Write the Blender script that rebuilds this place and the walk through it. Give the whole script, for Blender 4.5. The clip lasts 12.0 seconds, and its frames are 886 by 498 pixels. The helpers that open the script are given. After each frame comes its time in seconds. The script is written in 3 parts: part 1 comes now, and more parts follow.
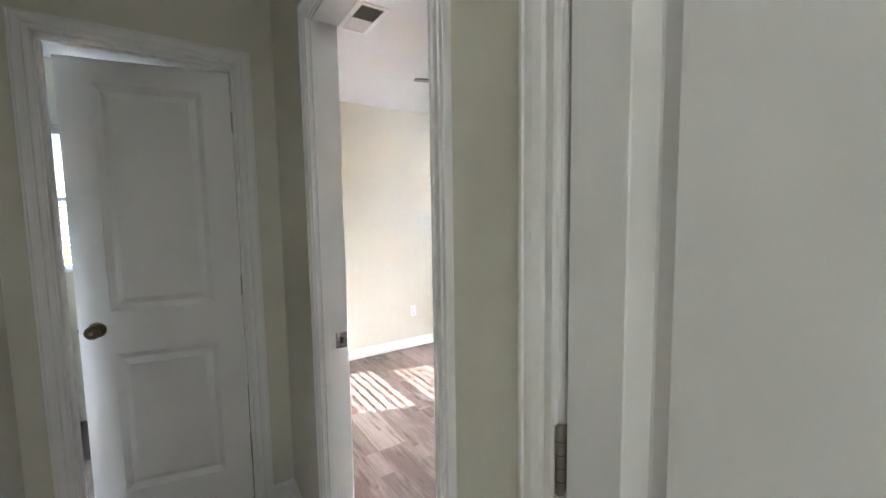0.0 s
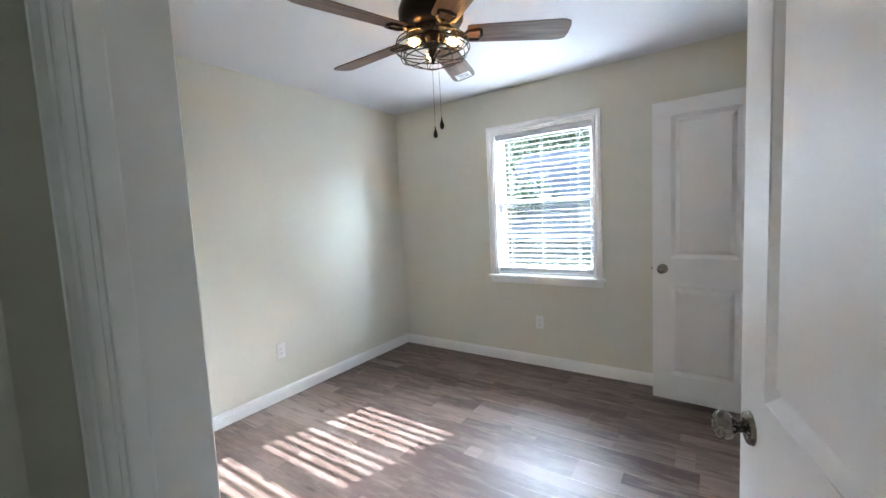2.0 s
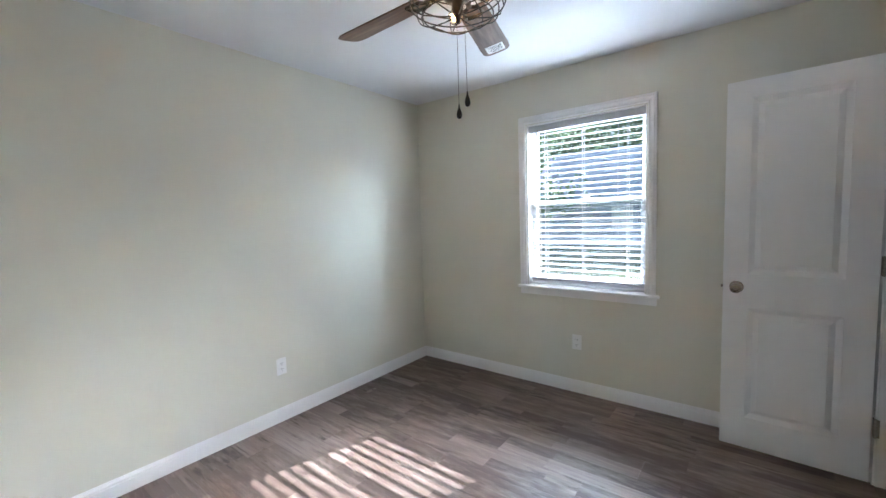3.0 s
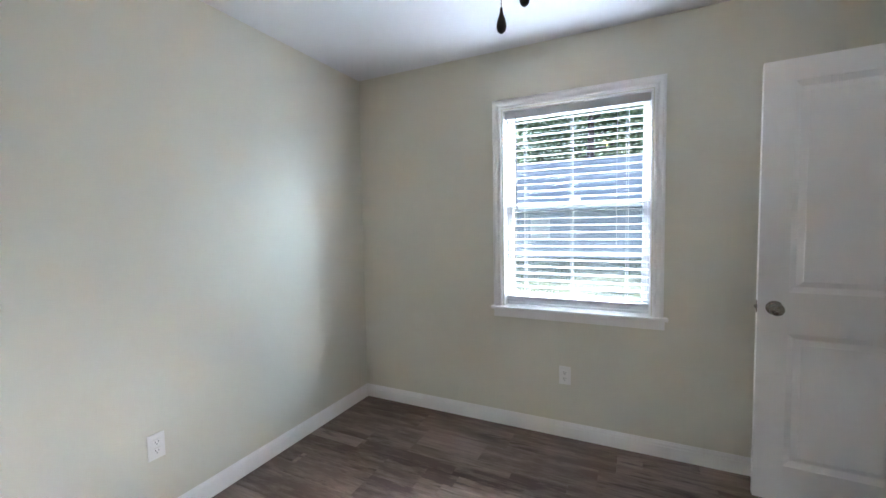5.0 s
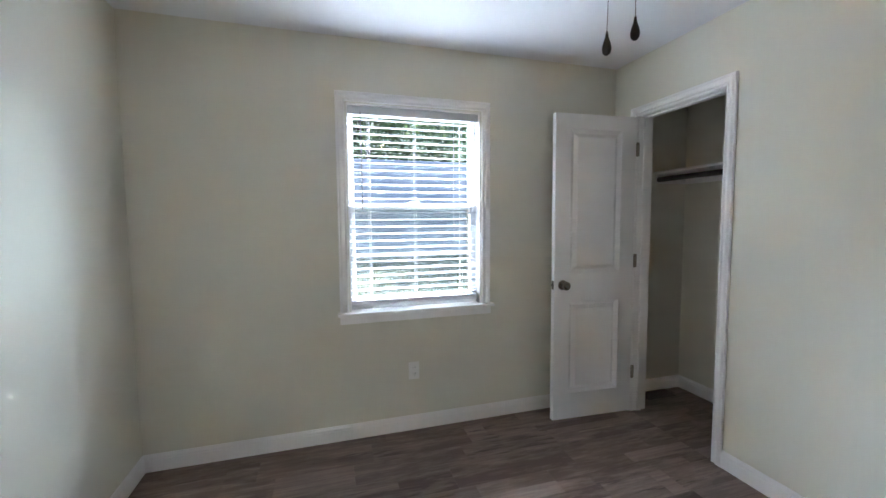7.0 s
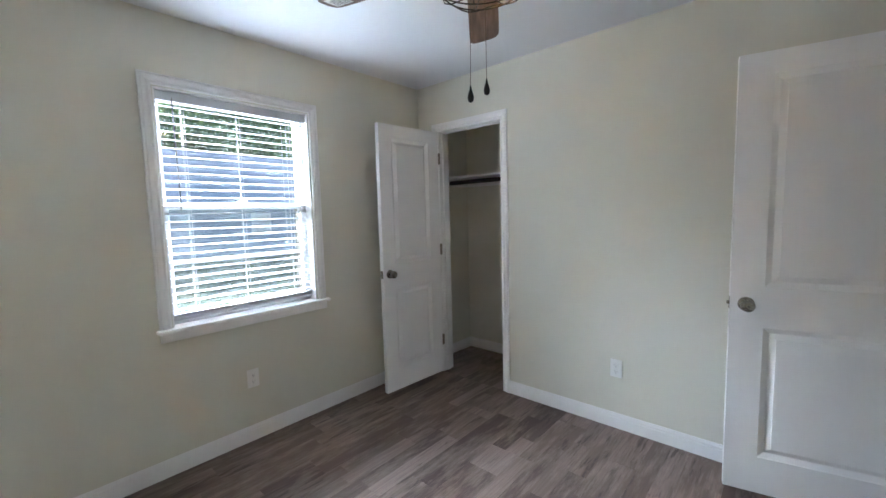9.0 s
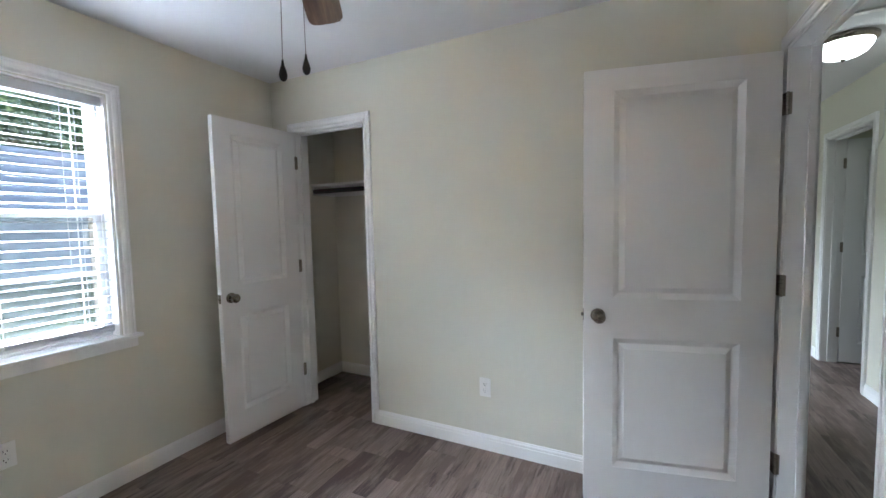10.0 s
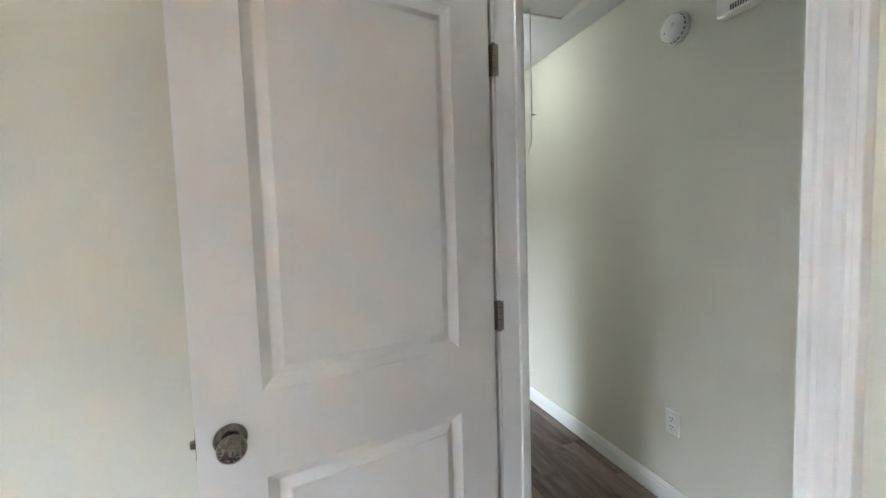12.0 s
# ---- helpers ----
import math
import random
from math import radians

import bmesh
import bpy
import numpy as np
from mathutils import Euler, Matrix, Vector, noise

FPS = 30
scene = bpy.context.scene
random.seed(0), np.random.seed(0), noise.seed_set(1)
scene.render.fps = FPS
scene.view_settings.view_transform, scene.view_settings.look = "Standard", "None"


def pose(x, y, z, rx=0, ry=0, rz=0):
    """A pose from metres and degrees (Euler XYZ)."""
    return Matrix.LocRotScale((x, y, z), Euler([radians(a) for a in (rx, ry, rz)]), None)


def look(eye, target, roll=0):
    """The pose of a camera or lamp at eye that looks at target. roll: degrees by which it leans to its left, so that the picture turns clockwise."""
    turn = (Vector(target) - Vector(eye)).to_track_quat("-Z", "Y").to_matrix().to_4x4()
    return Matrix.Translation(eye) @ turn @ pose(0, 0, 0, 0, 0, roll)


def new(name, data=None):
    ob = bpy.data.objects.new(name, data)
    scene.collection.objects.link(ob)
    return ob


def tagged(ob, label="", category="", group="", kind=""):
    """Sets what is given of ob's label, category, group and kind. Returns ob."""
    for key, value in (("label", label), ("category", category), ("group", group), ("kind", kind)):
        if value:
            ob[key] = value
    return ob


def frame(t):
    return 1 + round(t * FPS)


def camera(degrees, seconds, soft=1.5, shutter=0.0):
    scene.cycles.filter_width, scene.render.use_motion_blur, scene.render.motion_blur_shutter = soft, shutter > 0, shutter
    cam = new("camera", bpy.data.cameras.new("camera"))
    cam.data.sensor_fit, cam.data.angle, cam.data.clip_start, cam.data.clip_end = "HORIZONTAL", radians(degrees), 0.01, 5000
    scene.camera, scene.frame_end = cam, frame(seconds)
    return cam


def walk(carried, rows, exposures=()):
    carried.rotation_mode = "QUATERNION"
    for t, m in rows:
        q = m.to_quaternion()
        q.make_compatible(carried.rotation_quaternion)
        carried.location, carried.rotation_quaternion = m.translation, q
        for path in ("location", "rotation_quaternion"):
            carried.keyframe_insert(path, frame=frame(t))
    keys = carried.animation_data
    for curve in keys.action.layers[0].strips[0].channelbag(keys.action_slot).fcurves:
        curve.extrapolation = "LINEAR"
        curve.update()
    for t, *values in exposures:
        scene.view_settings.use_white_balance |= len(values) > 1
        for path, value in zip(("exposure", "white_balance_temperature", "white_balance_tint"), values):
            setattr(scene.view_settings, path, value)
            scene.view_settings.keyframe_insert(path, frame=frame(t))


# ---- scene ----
cam = camera(96.6, 12.0)
PATH = [
    (0, (0.185, 0.425, 1.393), (1.285, 2.086, 1.219), -0.9),
    (0.5, (0.135, 0.637, 1.355), (1.21, 2.317, 1.208), -2.1),
    (1, (0.176, 0.854, 1.356), (1.436, 2.4, 1.198), -2.3),
    (1.5, (0.312, 1.062, 1.373), (1.783, 2.408, 1.216), -2.5),
    (2, (0.442, 1.273, 1.371), (2.087, 2.397, 1.199), -2.8),
    (2.5, (0.566, 1.425, 1.37), (2.278, 2.469, 1.205), -2.8),
    (3, (0.787, 1.5, 1.372), (2.361, 2.724, 1.21), -1.9),
    (3.2, (0.875, 1.506, 1.373), (2.389, 2.803, 1.204), -1.5),
    (5, (1.219, 2.13, 1.336), (3.014, 3.004, 1.217), -1.0),
    (5.5, (1.282, 2.327, 1.369), (3.212, 2.836, 1.249), -0.7),
    (6, (1.244, 2.621, 1.372), (3.238, 2.743, 1.265), -0.3),
    (6.5, (1.255, 2.83, 1.356), (3.237, 2.587, 1.238), -0.2),
    (8.5, (1.248, 3.49, 1.384), (2.746, 2.179, 1.186), -1.5),
    (9, (1.236, 3.483, 1.379), (2.562, 1.997, 1.198), -1.5),
    (9.5, (1.237, 3.37, 1.377), (2.364, 1.725, 1.219), -1.4),
    (10, (1.237, 3.166, 1.368), (2.11, 1.371, 1.238), -1.2),
    (10.5, (1.237, 2.945, 1.351), (1.787, 1.026, 1.227), -1.1),
    (11, (1.287, 2.688, 1.346), (1.471, 0.7, 1.229), -1.3),
    (11.5, (1.281, 2.409, 1.353), (1.086, 0.423, 1.212), -1.3),
    (12, (1.218, 2.115, 1.361), (0.565, 0.229, 1.23), -1.8),
]
EXPOSURE = [(0.0, 3.75, 6350, 15), (0.5, 3.76, 6350, 15), (1.0, 3.75, 6200, 13), (1.5, 3.45, 6050, 11), (2.0, 3.08, 5900, 10), (3.0, 2.82, 5800, 9),
            (5.0, 2.84, 5850, 10), (6.0, 2.74, 5900, 9), (9.0, 2.72, 5850, 9), (10.0, 2.78, 5950, 10), (11.0, 3.12, 6150, 10), (11.5, 3.22, 6150, 10),
            (12.0, 3.32, 6250, 10)]
walk(cam, [(t, look(eye, target, roll)) for t, eye, target, roll in PATH], EXPOSURE)

# ---- light and sky ----
SUN_TO = Vector((1.0, -0.34, 0.658)).normalized()
world = bpy.data.worlds.new("sky")
scene.world = world
world.use_nodes = True
_wn = world.node_tree.nodes
_sky = _wn.new("ShaderNodeTexSky")
_sky.sky_type = "NISHITA"
_sky.sun_disc = False
_sky.sun_elevation = radians(31.9)
_sky.sun_rotation = radians(108.8)
world.node_tree.links.new(_sky.outputs[0], _wn["Background"].inputs[0])
_wn["Background"].inputs[1].default_value = 0.05
sun_lamp = bpy.data.lights.new("sun", "SUN")
sun_lamp.energy, sun_lamp.angle, sun_lamp.color = 5.0, radians(0.3), (1.0, 0.98, 0.955)
sun = new("sun", sun_lamp)
sun.matrix_basis = look((12, -4, 8), Vector((12, -4, 8)) - SUN_TO)


def sky_panel(name, eye, target, w, h, watts):
    """An area lamp outside a window, standing in for the open sky above it."""
    lamp = bpy.data.lights.new(name, "AREA")
    lamp.shape, lamp.size, lamp.size_y, lamp.energy, lamp.color = "RECTANGLE", w, h, watts, (0.78, 0.89, 1.0)
    ob = new(name, lamp)
    ob.matrix_basis = look(eye, target)
    return ob


sky_panel("sky_light_east", (8.1, 2.75, 5.05), (3.75, 2.47, 1.4), 6.4, 2.8, 1060)
sky_panel("sky_light_bath", (-0.6, 5.2, 2.9), (-0.6, 4.1, 1.5), 1.6, 1.2, 150)
# this window is out of sight, added to light the open far door
sky_panel("sky_light_west", (-4.6, -1.4, 2.9), (-3.1, -1.4, 1.4), 2.0, 1.2, 9)
# daylight for the added unseen room, there to brighten the hall wall
sky_panel("sky_light_unseen_room", (5.8, -2.0, 3.0), (4.1, -2.0, 1.4), 2.6, 1.6, 240)

# ---- materials ----


class Graph:
    """A small helper for node materials."""

    def __init__(self, name):
        self.m = bpy.data.materials.new(name)
        self.m.use_nodes = True
        self.t = self.m.node_tree
        self.b = self.t.nodes["Principled BSDF"]

    def add(self, kind, **values):
        n = self.t.nodes.new("ShaderNode" + kind)
        for k, v in values.items():
            if k in n.inputs:
                n.inputs[k].default_value = v
        return n

    def link(self, a, b):
        self.t.links.new(a, b)

    def math(self, op, a, b=None):
        n = self.t.nodes.new("ShaderNodeMath")
        n.operation = op
        for i, v in enumerate((a, b)):
            if v is None:
                continue
            if isinstance(v, (int, float)):
                n.inputs[i].default_value = v
            else:
                self.link(v, n.inputs[i])
        return n.outputs[0]

    def ramp(self, fac, stops):
        n = self.t.nodes.new("ShaderNodeValToRGB")
        e = n.color_ramp.elements
        while len(e) < len(stops):
            e.new(0.5)
        for el, (p, c) in zip(e, stops):
            el.position, el.color = p, (*c, 1)
        self.link(fac, n.inputs[0])
        return n.outputs[0]

    def position(self, scale=(1, 1, 1)):
        g = self.t.nodes.new("ShaderNodeNewGeometry")
        mp = self.t.nodes.new("ShaderNodeMapping")
        mp.inputs["Scale"].default_value = scale
        self.link(g.outputs["Position"], mp.inputs["Vector"])
        return mp.outputs[0]

    def noise(self, vec, scale, detail=4, rough=0.55):
        n = self.add("TexNoise", Scale=scale, Detail=detail, Roughness=rough)
        self.link(vec, n.inputs["Vector"])
        return n.outputs["Fac"]

    def bump(self, height, strength, dist):
        n = self.add("Bump", Strength=strength, Distance=dist)
        self.link(height, n.inputs["Height"])
        self.link(n.outputs[0], self.b.inputs["Normal"])

    def mix(self, fac, a, b, blend="MIX"):
        n = self.t.nodes.new("ShaderNodeMix")
        n.data_type, n.blend_type = "RGBA", blend
        for sock, v in ((n.inputs[0], fac), (n.inputs[6], a), (n.inputs[7], b)):
            if isinstance(v, (int, float)):
                sock.default_value = v
            elif isinstance(v, tuple):
                sock.default_value = (*v, 1)
            else:
                self.link(v, sock)
        return n.outputs[2]


def paint(name, colour, rough=0.6, vary=0.04, texture=0.25, grain=260, size=0.0006, spec=0.4):
    """Rolled paint: a faint mottling, and the orange-peel of the roller."""
    g = Graph(name)
    p = g.position()
    dark = tuple(c * (1 - vary) for c in colour)
    g.link(g.ramp(g.noise(p, 1.7, 5), [(0.3, dark), (0.7, colour)]), g.b.inputs["Base Color"])
    r = g.math("MULTIPLY_ADD", g.noise(p, 9, 3), 0.12)
    r.node.inputs[2].default_value = rough - 0.06
    g.link(r, g.b.inputs["Roughness"])
    g.b.inputs["Specular IOR Level"].default_value = spec
    g.bump(g.noise(p, grain, 2), texture, size)
    return g.m


def metal(name, colour, rough=0.32):
    g = Graph(name)
    p = g.position()
    g.b.inputs["Metallic"].default_value = 1.0
    g.link(g.ramp(g.noise(p, 60, 4), [(0.3, tuple(c * 0.75 for c in colour)), (0.7, colour)]), g.b.inputs["Base Color"])
    r = g.math("MULTIPLY_ADD", g.noise(p, 140, 2), 0.18)
    r.node.inputs[2].default_value = rough - 0.09
    g.link(r, g.b.inputs["Roughness"])
    return g.m


def plain(name, colour, rough=0.5, metallic=0.0, emit=0.0, emit_colour=None):
    g = Graph(name)
    p = g.position()
    g.link(g.ramp(g.noise(p, 30, 3), [(0.3, tuple(c * 0.9 for c in colour)), (0.7, colour)]), g.b.inputs["Base Color"])
    g.b.inputs["Roughness"].default_value = rough
    g.b.inputs["Metallic"].default_value = metallic
    if emit:
        g.b.inputs["Emission Color"].default_value = (*(emit_colour or colour), 1)
        g.b.inputs["Emission Strength"].default_value = emit
    return g.m


def plank_material():
    """Vinyl planks printed as weathered boards: narrow strips of several greys and browns, with grain along y."""
    g = Graph("weathered_vinyl_plank")
    geo = g.t.nodes.new("ShaderNodeNewGeometry")
    sep = g.t.nodes.new("ShaderNodeSeparateXYZ")
    g.link(geo.outputs["Position"], sep.inputs[0])
    info = g.t.nodes.new("ShaderNodeObjectInfo")
    x, y, rnd = sep.outputs[0], sep.outputs[1], info.outputs["Random"]
    fine = g.math("GREATER_THAN", rnd, 0.45)
    width = g.math("SUBTRACT", 0.1806, g.math("MULTIPLY", fine, 0.0903))
    strip = g.math("FLOOR", g.math("DIVIDE", g.math("ADD", x, 5.0568), width))
    w1 = g.t.nodes.new("ShaderNodeTexWhiteNoise")
    w1.noise_dimensions = "2D"
    c1 = g.t.nodes.new("ShaderNodeCombineXYZ")
    g.link(strip, c1.inputs[0])
    g.link(rnd, c1.inputs[1])
    g.link(c1.outputs[0], w1.inputs["Vector"])
    seg = g.math("FLOOR", g.math("ADD", g.math("DIVIDE", g.math("ADD", y, 5.0), g.math("SUBTRACT", 0.98, g.math("MULTIPLY", fine, 0.36))), g.math("MULTIPLY", w1.outputs[0], 7.0)))
    c2 = g.t.nodes.new("ShaderNodeCombineXYZ")
    g.link(strip, c2.inputs[0])
    g.link(seg, c2.inputs[1])
    g.link(rnd, c2.inputs[2])
    w2 = g.t.nodes.new("ShaderNodeTexWhiteNoise")
    g.link(c2.outputs[0], w2.inputs["Vector"])
    tone = g.ramp(w2.outputs[0], [(0.0, (0.075, 0.048, 0.038)), (0.22, (0.115, 0.077, 0.062)), (0.45, (0.185, 0.13, 0.106)),
                                   (0.64, (0.14, 0.095, 0.077)), (0.86, (0.23, 0.173, 0.146)), (1.0, (0.31, 0.25, 0.218))])
    # long smears of limewash, different on every strip
    off = g.t.nodes.new("ShaderNodeVectorMath")
    off.operation = "ADD"
    sc = g.t.nodes.new("ShaderNodeVectorMath")
    sc.operation = "SCALE"
    sc.inputs["Scale"].default_value = 9.0
    g.link(w2.outputs[1], sc.inputs[0])
    g.link(geo.outputs["Position"], off.inputs[0])
    g.link(sc.outputs[0], off.inputs[1])

    def stretched(sx, sy):
        mp = g.t.nodes.new("ShaderNodeMapping")
        mp.inputs["Scale"].default_value = (sx, sy, 1)
        g.link(off.outputs[0], mp.inputs["Vector"])
        return mp.outputs[0]
    smear = g.noise(stretched(15, 2.6), 1.0, 9, 0.7)
    grain = g.noise(stretched(130, 3.2), 1.0, 6, 0.66)
    knots = g.noise(stretched(38, 4.0), 1.0, 5, 0.65)
    col = g.mix(g.ramp(smear, [(0.45, (0, 0, 0)), (0.66, (0.78, 0.78, 0.78))]), tone, (0.32, 0.252, 0.218))
    col = g.mix(g.ramp(grain, [(0.34, (0.5, 0.5, 0.5)), (0.56, (0, 0, 0))]), col, (0.1, 0.068, 0.055))
    patch = g.noise(stretched(9, 1.3), 1.0, 2, 0.5)
    worn = g.math("MULTIPLY", g.ramp(knots, [(0.38, (0.85, 0.85, 0.85)), (0.48, (0, 0, 0))]), g.ramp(patch, [(0.46, (0, 0, 0)), (0.58, (1, 1, 1))]))
    col = g.mix(worn, col, (0.065, 0.042, 0.033))
    g.link(col, g.b.inputs["Base Color"])
    r = g.math("MULTIPLY_ADD", grain, 0.22)
    r.node.inputs[2].default_value = 0.34
    g.link(r, g.b.inputs["Roughness"])
    g.b.inputs["Specular IOR Level"].default_value = 0.36
    g.bump(grain, 0.25, 0.0007)
    return g.m


def blade_wood():
    g = Graph("walnut_fan_blade")
    tc = g.t.nodes.new("ShaderNodeTexCoord")
    mp = g.t.nodes.new("ShaderNodeMapping")
    mp.inputs["Scale"].default_value = (3, 38, 10)
    g.link(tc.outputs["Object"], mp.inputs[0])
    n = g.noise(mp.outputs[0], 1.0, 6, 0.65)
    g.link(g.ramp(n, [(0.25, (0.05, 0.026, 0.018)), (0.5, (0.14, 0.082, 0.057)), (0.75, (0.25, 0.165, 0.12))]), g.b.inputs["Base Color"])
    g.b.inputs["Roughness"].default_value = 0.42
    g.bump(n, 0.2, 0.0008)
    return g.m


def glass_material(name, rough=0.0, tint=(0.97, 0.99, 1.0)):
    g = Graph(name)
    g.b.inputs["Base Color"].default_value = (*tint, 1)
    g.b.inputs["Transmission Weight"].default_value = 1.0
    g.b.inputs["Roughness"].default_value = rough
    g.b.inputs["IOR"].default_value = 1.45
    return g.m


def screen_material():
    """Fine grey insect mesh: mostly open, the threads too thin to see singly."""
    g = Graph("insect_screen")
    mixer = g.t.nodes.new("ShaderNodeMixShader")
    clear = g.t.nodes.new("ShaderNodeBsdfTransparent")
    p = g.position()
    g.b.inputs["Base Color"].default_value = (0.16, 0.17, 0.18, 1)
    g.b.inputs["Roughness"].default_value = 0.7
    f = g.math("MULTIPLY_ADD", g.noise(p, 14, 3), 0.06)
    f.node.inputs[2].default_value = 0.16
    g.link(f, mixer.inputs[0])
    g.link(clear.outputs[0], mixer.inputs[1])
    g.link(g.b.outputs[0], mixer.inputs[2])
    g.link(mixer.outputs[0], g.t.nodes["Material Output"].inputs["Surface"])
    return g.m


def leaf_material(name, a, b):
    g = Graph(name)
    geo = g.t.nodes.new("ShaderNodeNewGeometry")
    g.link(g.ramp(geo.outputs["Random Per Island"], [(0.0, a), (1.0, b)]), g.b.inputs["Base Color"])
    g.b.inputs["Roughness"].default_value = 0.5
    # thin leaves let some light through
    through_leaf = g.t.nodes.new("ShaderNodeBsdfTranslucent")
    g.link(g.b.inputs["Base Color"].links[0].from_socket, through_leaf.inputs["Color"])
    both = g.t.nodes.new("ShaderNodeAddShader")
    g.link(g.b.outputs[0], both.inputs[0])
    g.link(through_leaf.outputs[0], both.inputs[1])
    g.link(both.outputs[0], g.t.nodes["Material Output"].inputs["Surface"])
    return g.m


WALL = paint("cream_wall_paint", (0.70, 0.682, 0.592), 0.88, 0.03, 0.35, 260, 0.0006, 0.15)
CEILING = paint("white_ceiling_paint", (0.76, 0.768, 0.785), 0.85, 0.02, 0.4, 180)
TRIM = paint("white_trim_enamel", (0.84, 0.835, 0.825), 0.32, 0.025, 0.12, 90, 0.0005, 0.5)
DOORP = paint("white_door_enamel", (0.82, 0.815, 0.81), 0.38, 0.02, 0.16, 320, 0.0004, 0.5)
# vinyl and slat whites are darkened in colour to hold back window glare
VINYL = paint("dimmed_white_vinyl", (0.68, 0.69, 0.70), 0.38, 0.015, 0.05)
SLAT = paint("dimmed_faux_wood_slat", (0.60, 0.61, 0.63), 0.62, 0.02, 0.1, 120, 0.0006, 0.25)
PLASTIC = paint("white_plastic", (0.83, 0.825, 0.80), 0.35, 0.01, 0.05)
DARKSLOT = plain("dark_slot", (0.03, 0.03, 0.03), 0.6)
GREYSLOT = plain("grey_slot", (0.3, 0.3, 0.29), 0.6)
NICKEL = metal("satin_nickel", (0.30, 0.27, 0.235), 0.26)
BRASS = metal("antique_brass", (0.17, 0.125, 0.075), 0.3)
HINGEM = metal("brushed_hinge_steel", (0.33, 0.295, 0.25), 0.4)
BRONZE = plain("oil_rubbed_bronze", (0.022, 0.018, 0.016), 0.38, 0.6)
SUBFLOOR = plain("dark_subfloor", (0.05, 0.04, 0.035), 0.9)
PLANK = plank_material()
BLADE = blade_wood()
GLASS = glass_material("window_glass")
SCREEN = screen_material()
BULBGLASS = glass_material("bulb_glass", 0.02, (1.0, 0.86, 0.6))
FILAMENT = plain("bulb_filament", (1, 0.75, 0.4), 0.5, 0, 16.0, (1.0, 0.5, 0.14))
DOME = plain("lit_opal_glass", (0.9, 0.92, 0.9), 0.3, 0, 1.6, (0.95, 1.0, 0.95))
CORD = paint("white_cord", (0.75, 0.74, 0.7), 0.8)
CHAIN = metal("dark_bead_chain", (0.12, 0.09, 0.07), 0.35)
RODM = plain("dark_brown_rod", (0.018, 0.011, 0.01), 0.45)
REGISTER = plain("brown_floor_register", (0.06, 0.035, 0.025), 0.45)
SIDING = paint("blue_grey_siding", (0.36, 0.41, 0.48), 0.7, 0.1)
ROOFM = paint("pale_metal_roof", (0.40, 0.42, 0.45), 0.6, 0.08)
GRASS = paint("lawn", (0.10, 0.125, 0.055), 0.95, 0.5, 0.9, 9, 0.05, 0.1)
BARK = paint("bark", (0.12, 0.09, 0.07), 0.9, 0.4)
LEAF = leaf_material("leaves", (0.045, 0.085, 0.03), (0.12, 0.16, 0.06))

# ---- mesh helpers ----


def box(bm, x0, x1, y0, y1, z0, z1, bevel=0.0):
    v = [bm.verts.new((x, y, z)) for z in (z0, z1) for x, y in ((x0, y0), (x1, y0), (x1, y1), (x0, y1))]
    fs = [bm.faces.new([v[i] for i in q]) for q in ((3, 2, 1, 0), (4, 5, 6, 7), (0, 1, 5, 4), (1, 2, 6, 5), (2, 3, 7, 6), (3, 0, 4, 7))]
    if bevel:
        bmesh.ops.bevel(bm, geom=list({e for f in fs for e in f.edges}), offset=bevel, segments=2, profile=0.6, affect="EDGES")
    return bm


def boxes(*specs, bevel=0.0):
    bm = bmesh.new()
    for s in specs:
        box(bm, *s, bevel=bevel)
    return bm


def lathe(profile, seg=28, m=None, bm=None):
    """Turns (radius, height) pairs about z, then lays the result by the matrix m."""
    bm = bm or bmesh.new()
    m = m or Matrix()
    rings = []
    for r, z in profile:
        if r < 1e-6:
            rings.append([bm.verts.new(m @ Vector((0, 0, z)))])
        else:
            rings.append([bm.verts.new(m @ Vector((r * math.cos(2 * math.pi * i / seg), r * math.sin(2 * math.pi * i / seg), z))) for i in range(seg)])
    for a, b in zip(rings, rings[1:]):
        for i in range(seg):
            j = (i + 1) % seg
            q = [a[i % len(a)], a[j % len(a)], b[j % len(b)], b[i % len(b)]]
            q = list(dict.fromkeys(q))
            if len(q) > 2:
                f = bm.faces.new(q)
                f.smooth = True
    return bm


def tube(points, r, seg=8, closed=False, bm=None):
    """A round rod along points."""
    bm = bm or bmesh.new()
    pts = [Vector(p) for p in points]
    n = len(pts)
    rings = []
    for i, p in enumerate(pts):
        a = pts[i - 1] if (i or closed) else pts[0]
        b = pts[(i + 1) % n] if (i < n - 1 or closed) else pts[-1]
        d = (b - a).normalized()
        up = Vector((0, 0, 1)) if abs(d.z) < 0.9 else Vector((1, 0, 0))
        u = d.cross(up).normalized()
        w = d.cross(u)
        rings.append([bm.verts.new(p + r * (u * math.cos(2 * math.pi * k / seg) + w * math.sin(2 * math.pi * k / seg))) for k in range(seg)])
    pairs = list(zip(rings, rings[1:])) + ([(rings[-1], rings[0])] if closed else [])
    for a, b in pairs:
        for k in range(seg):
            f = bm.faces.new((a[k], a[(k + 1) % seg], b[(k + 1) % seg], b[k]))
            f.smooth = True
    if not closed:
        bm.faces.new(rings[0])
        bm.faces.new(rings[-1][::-1])
    return bm


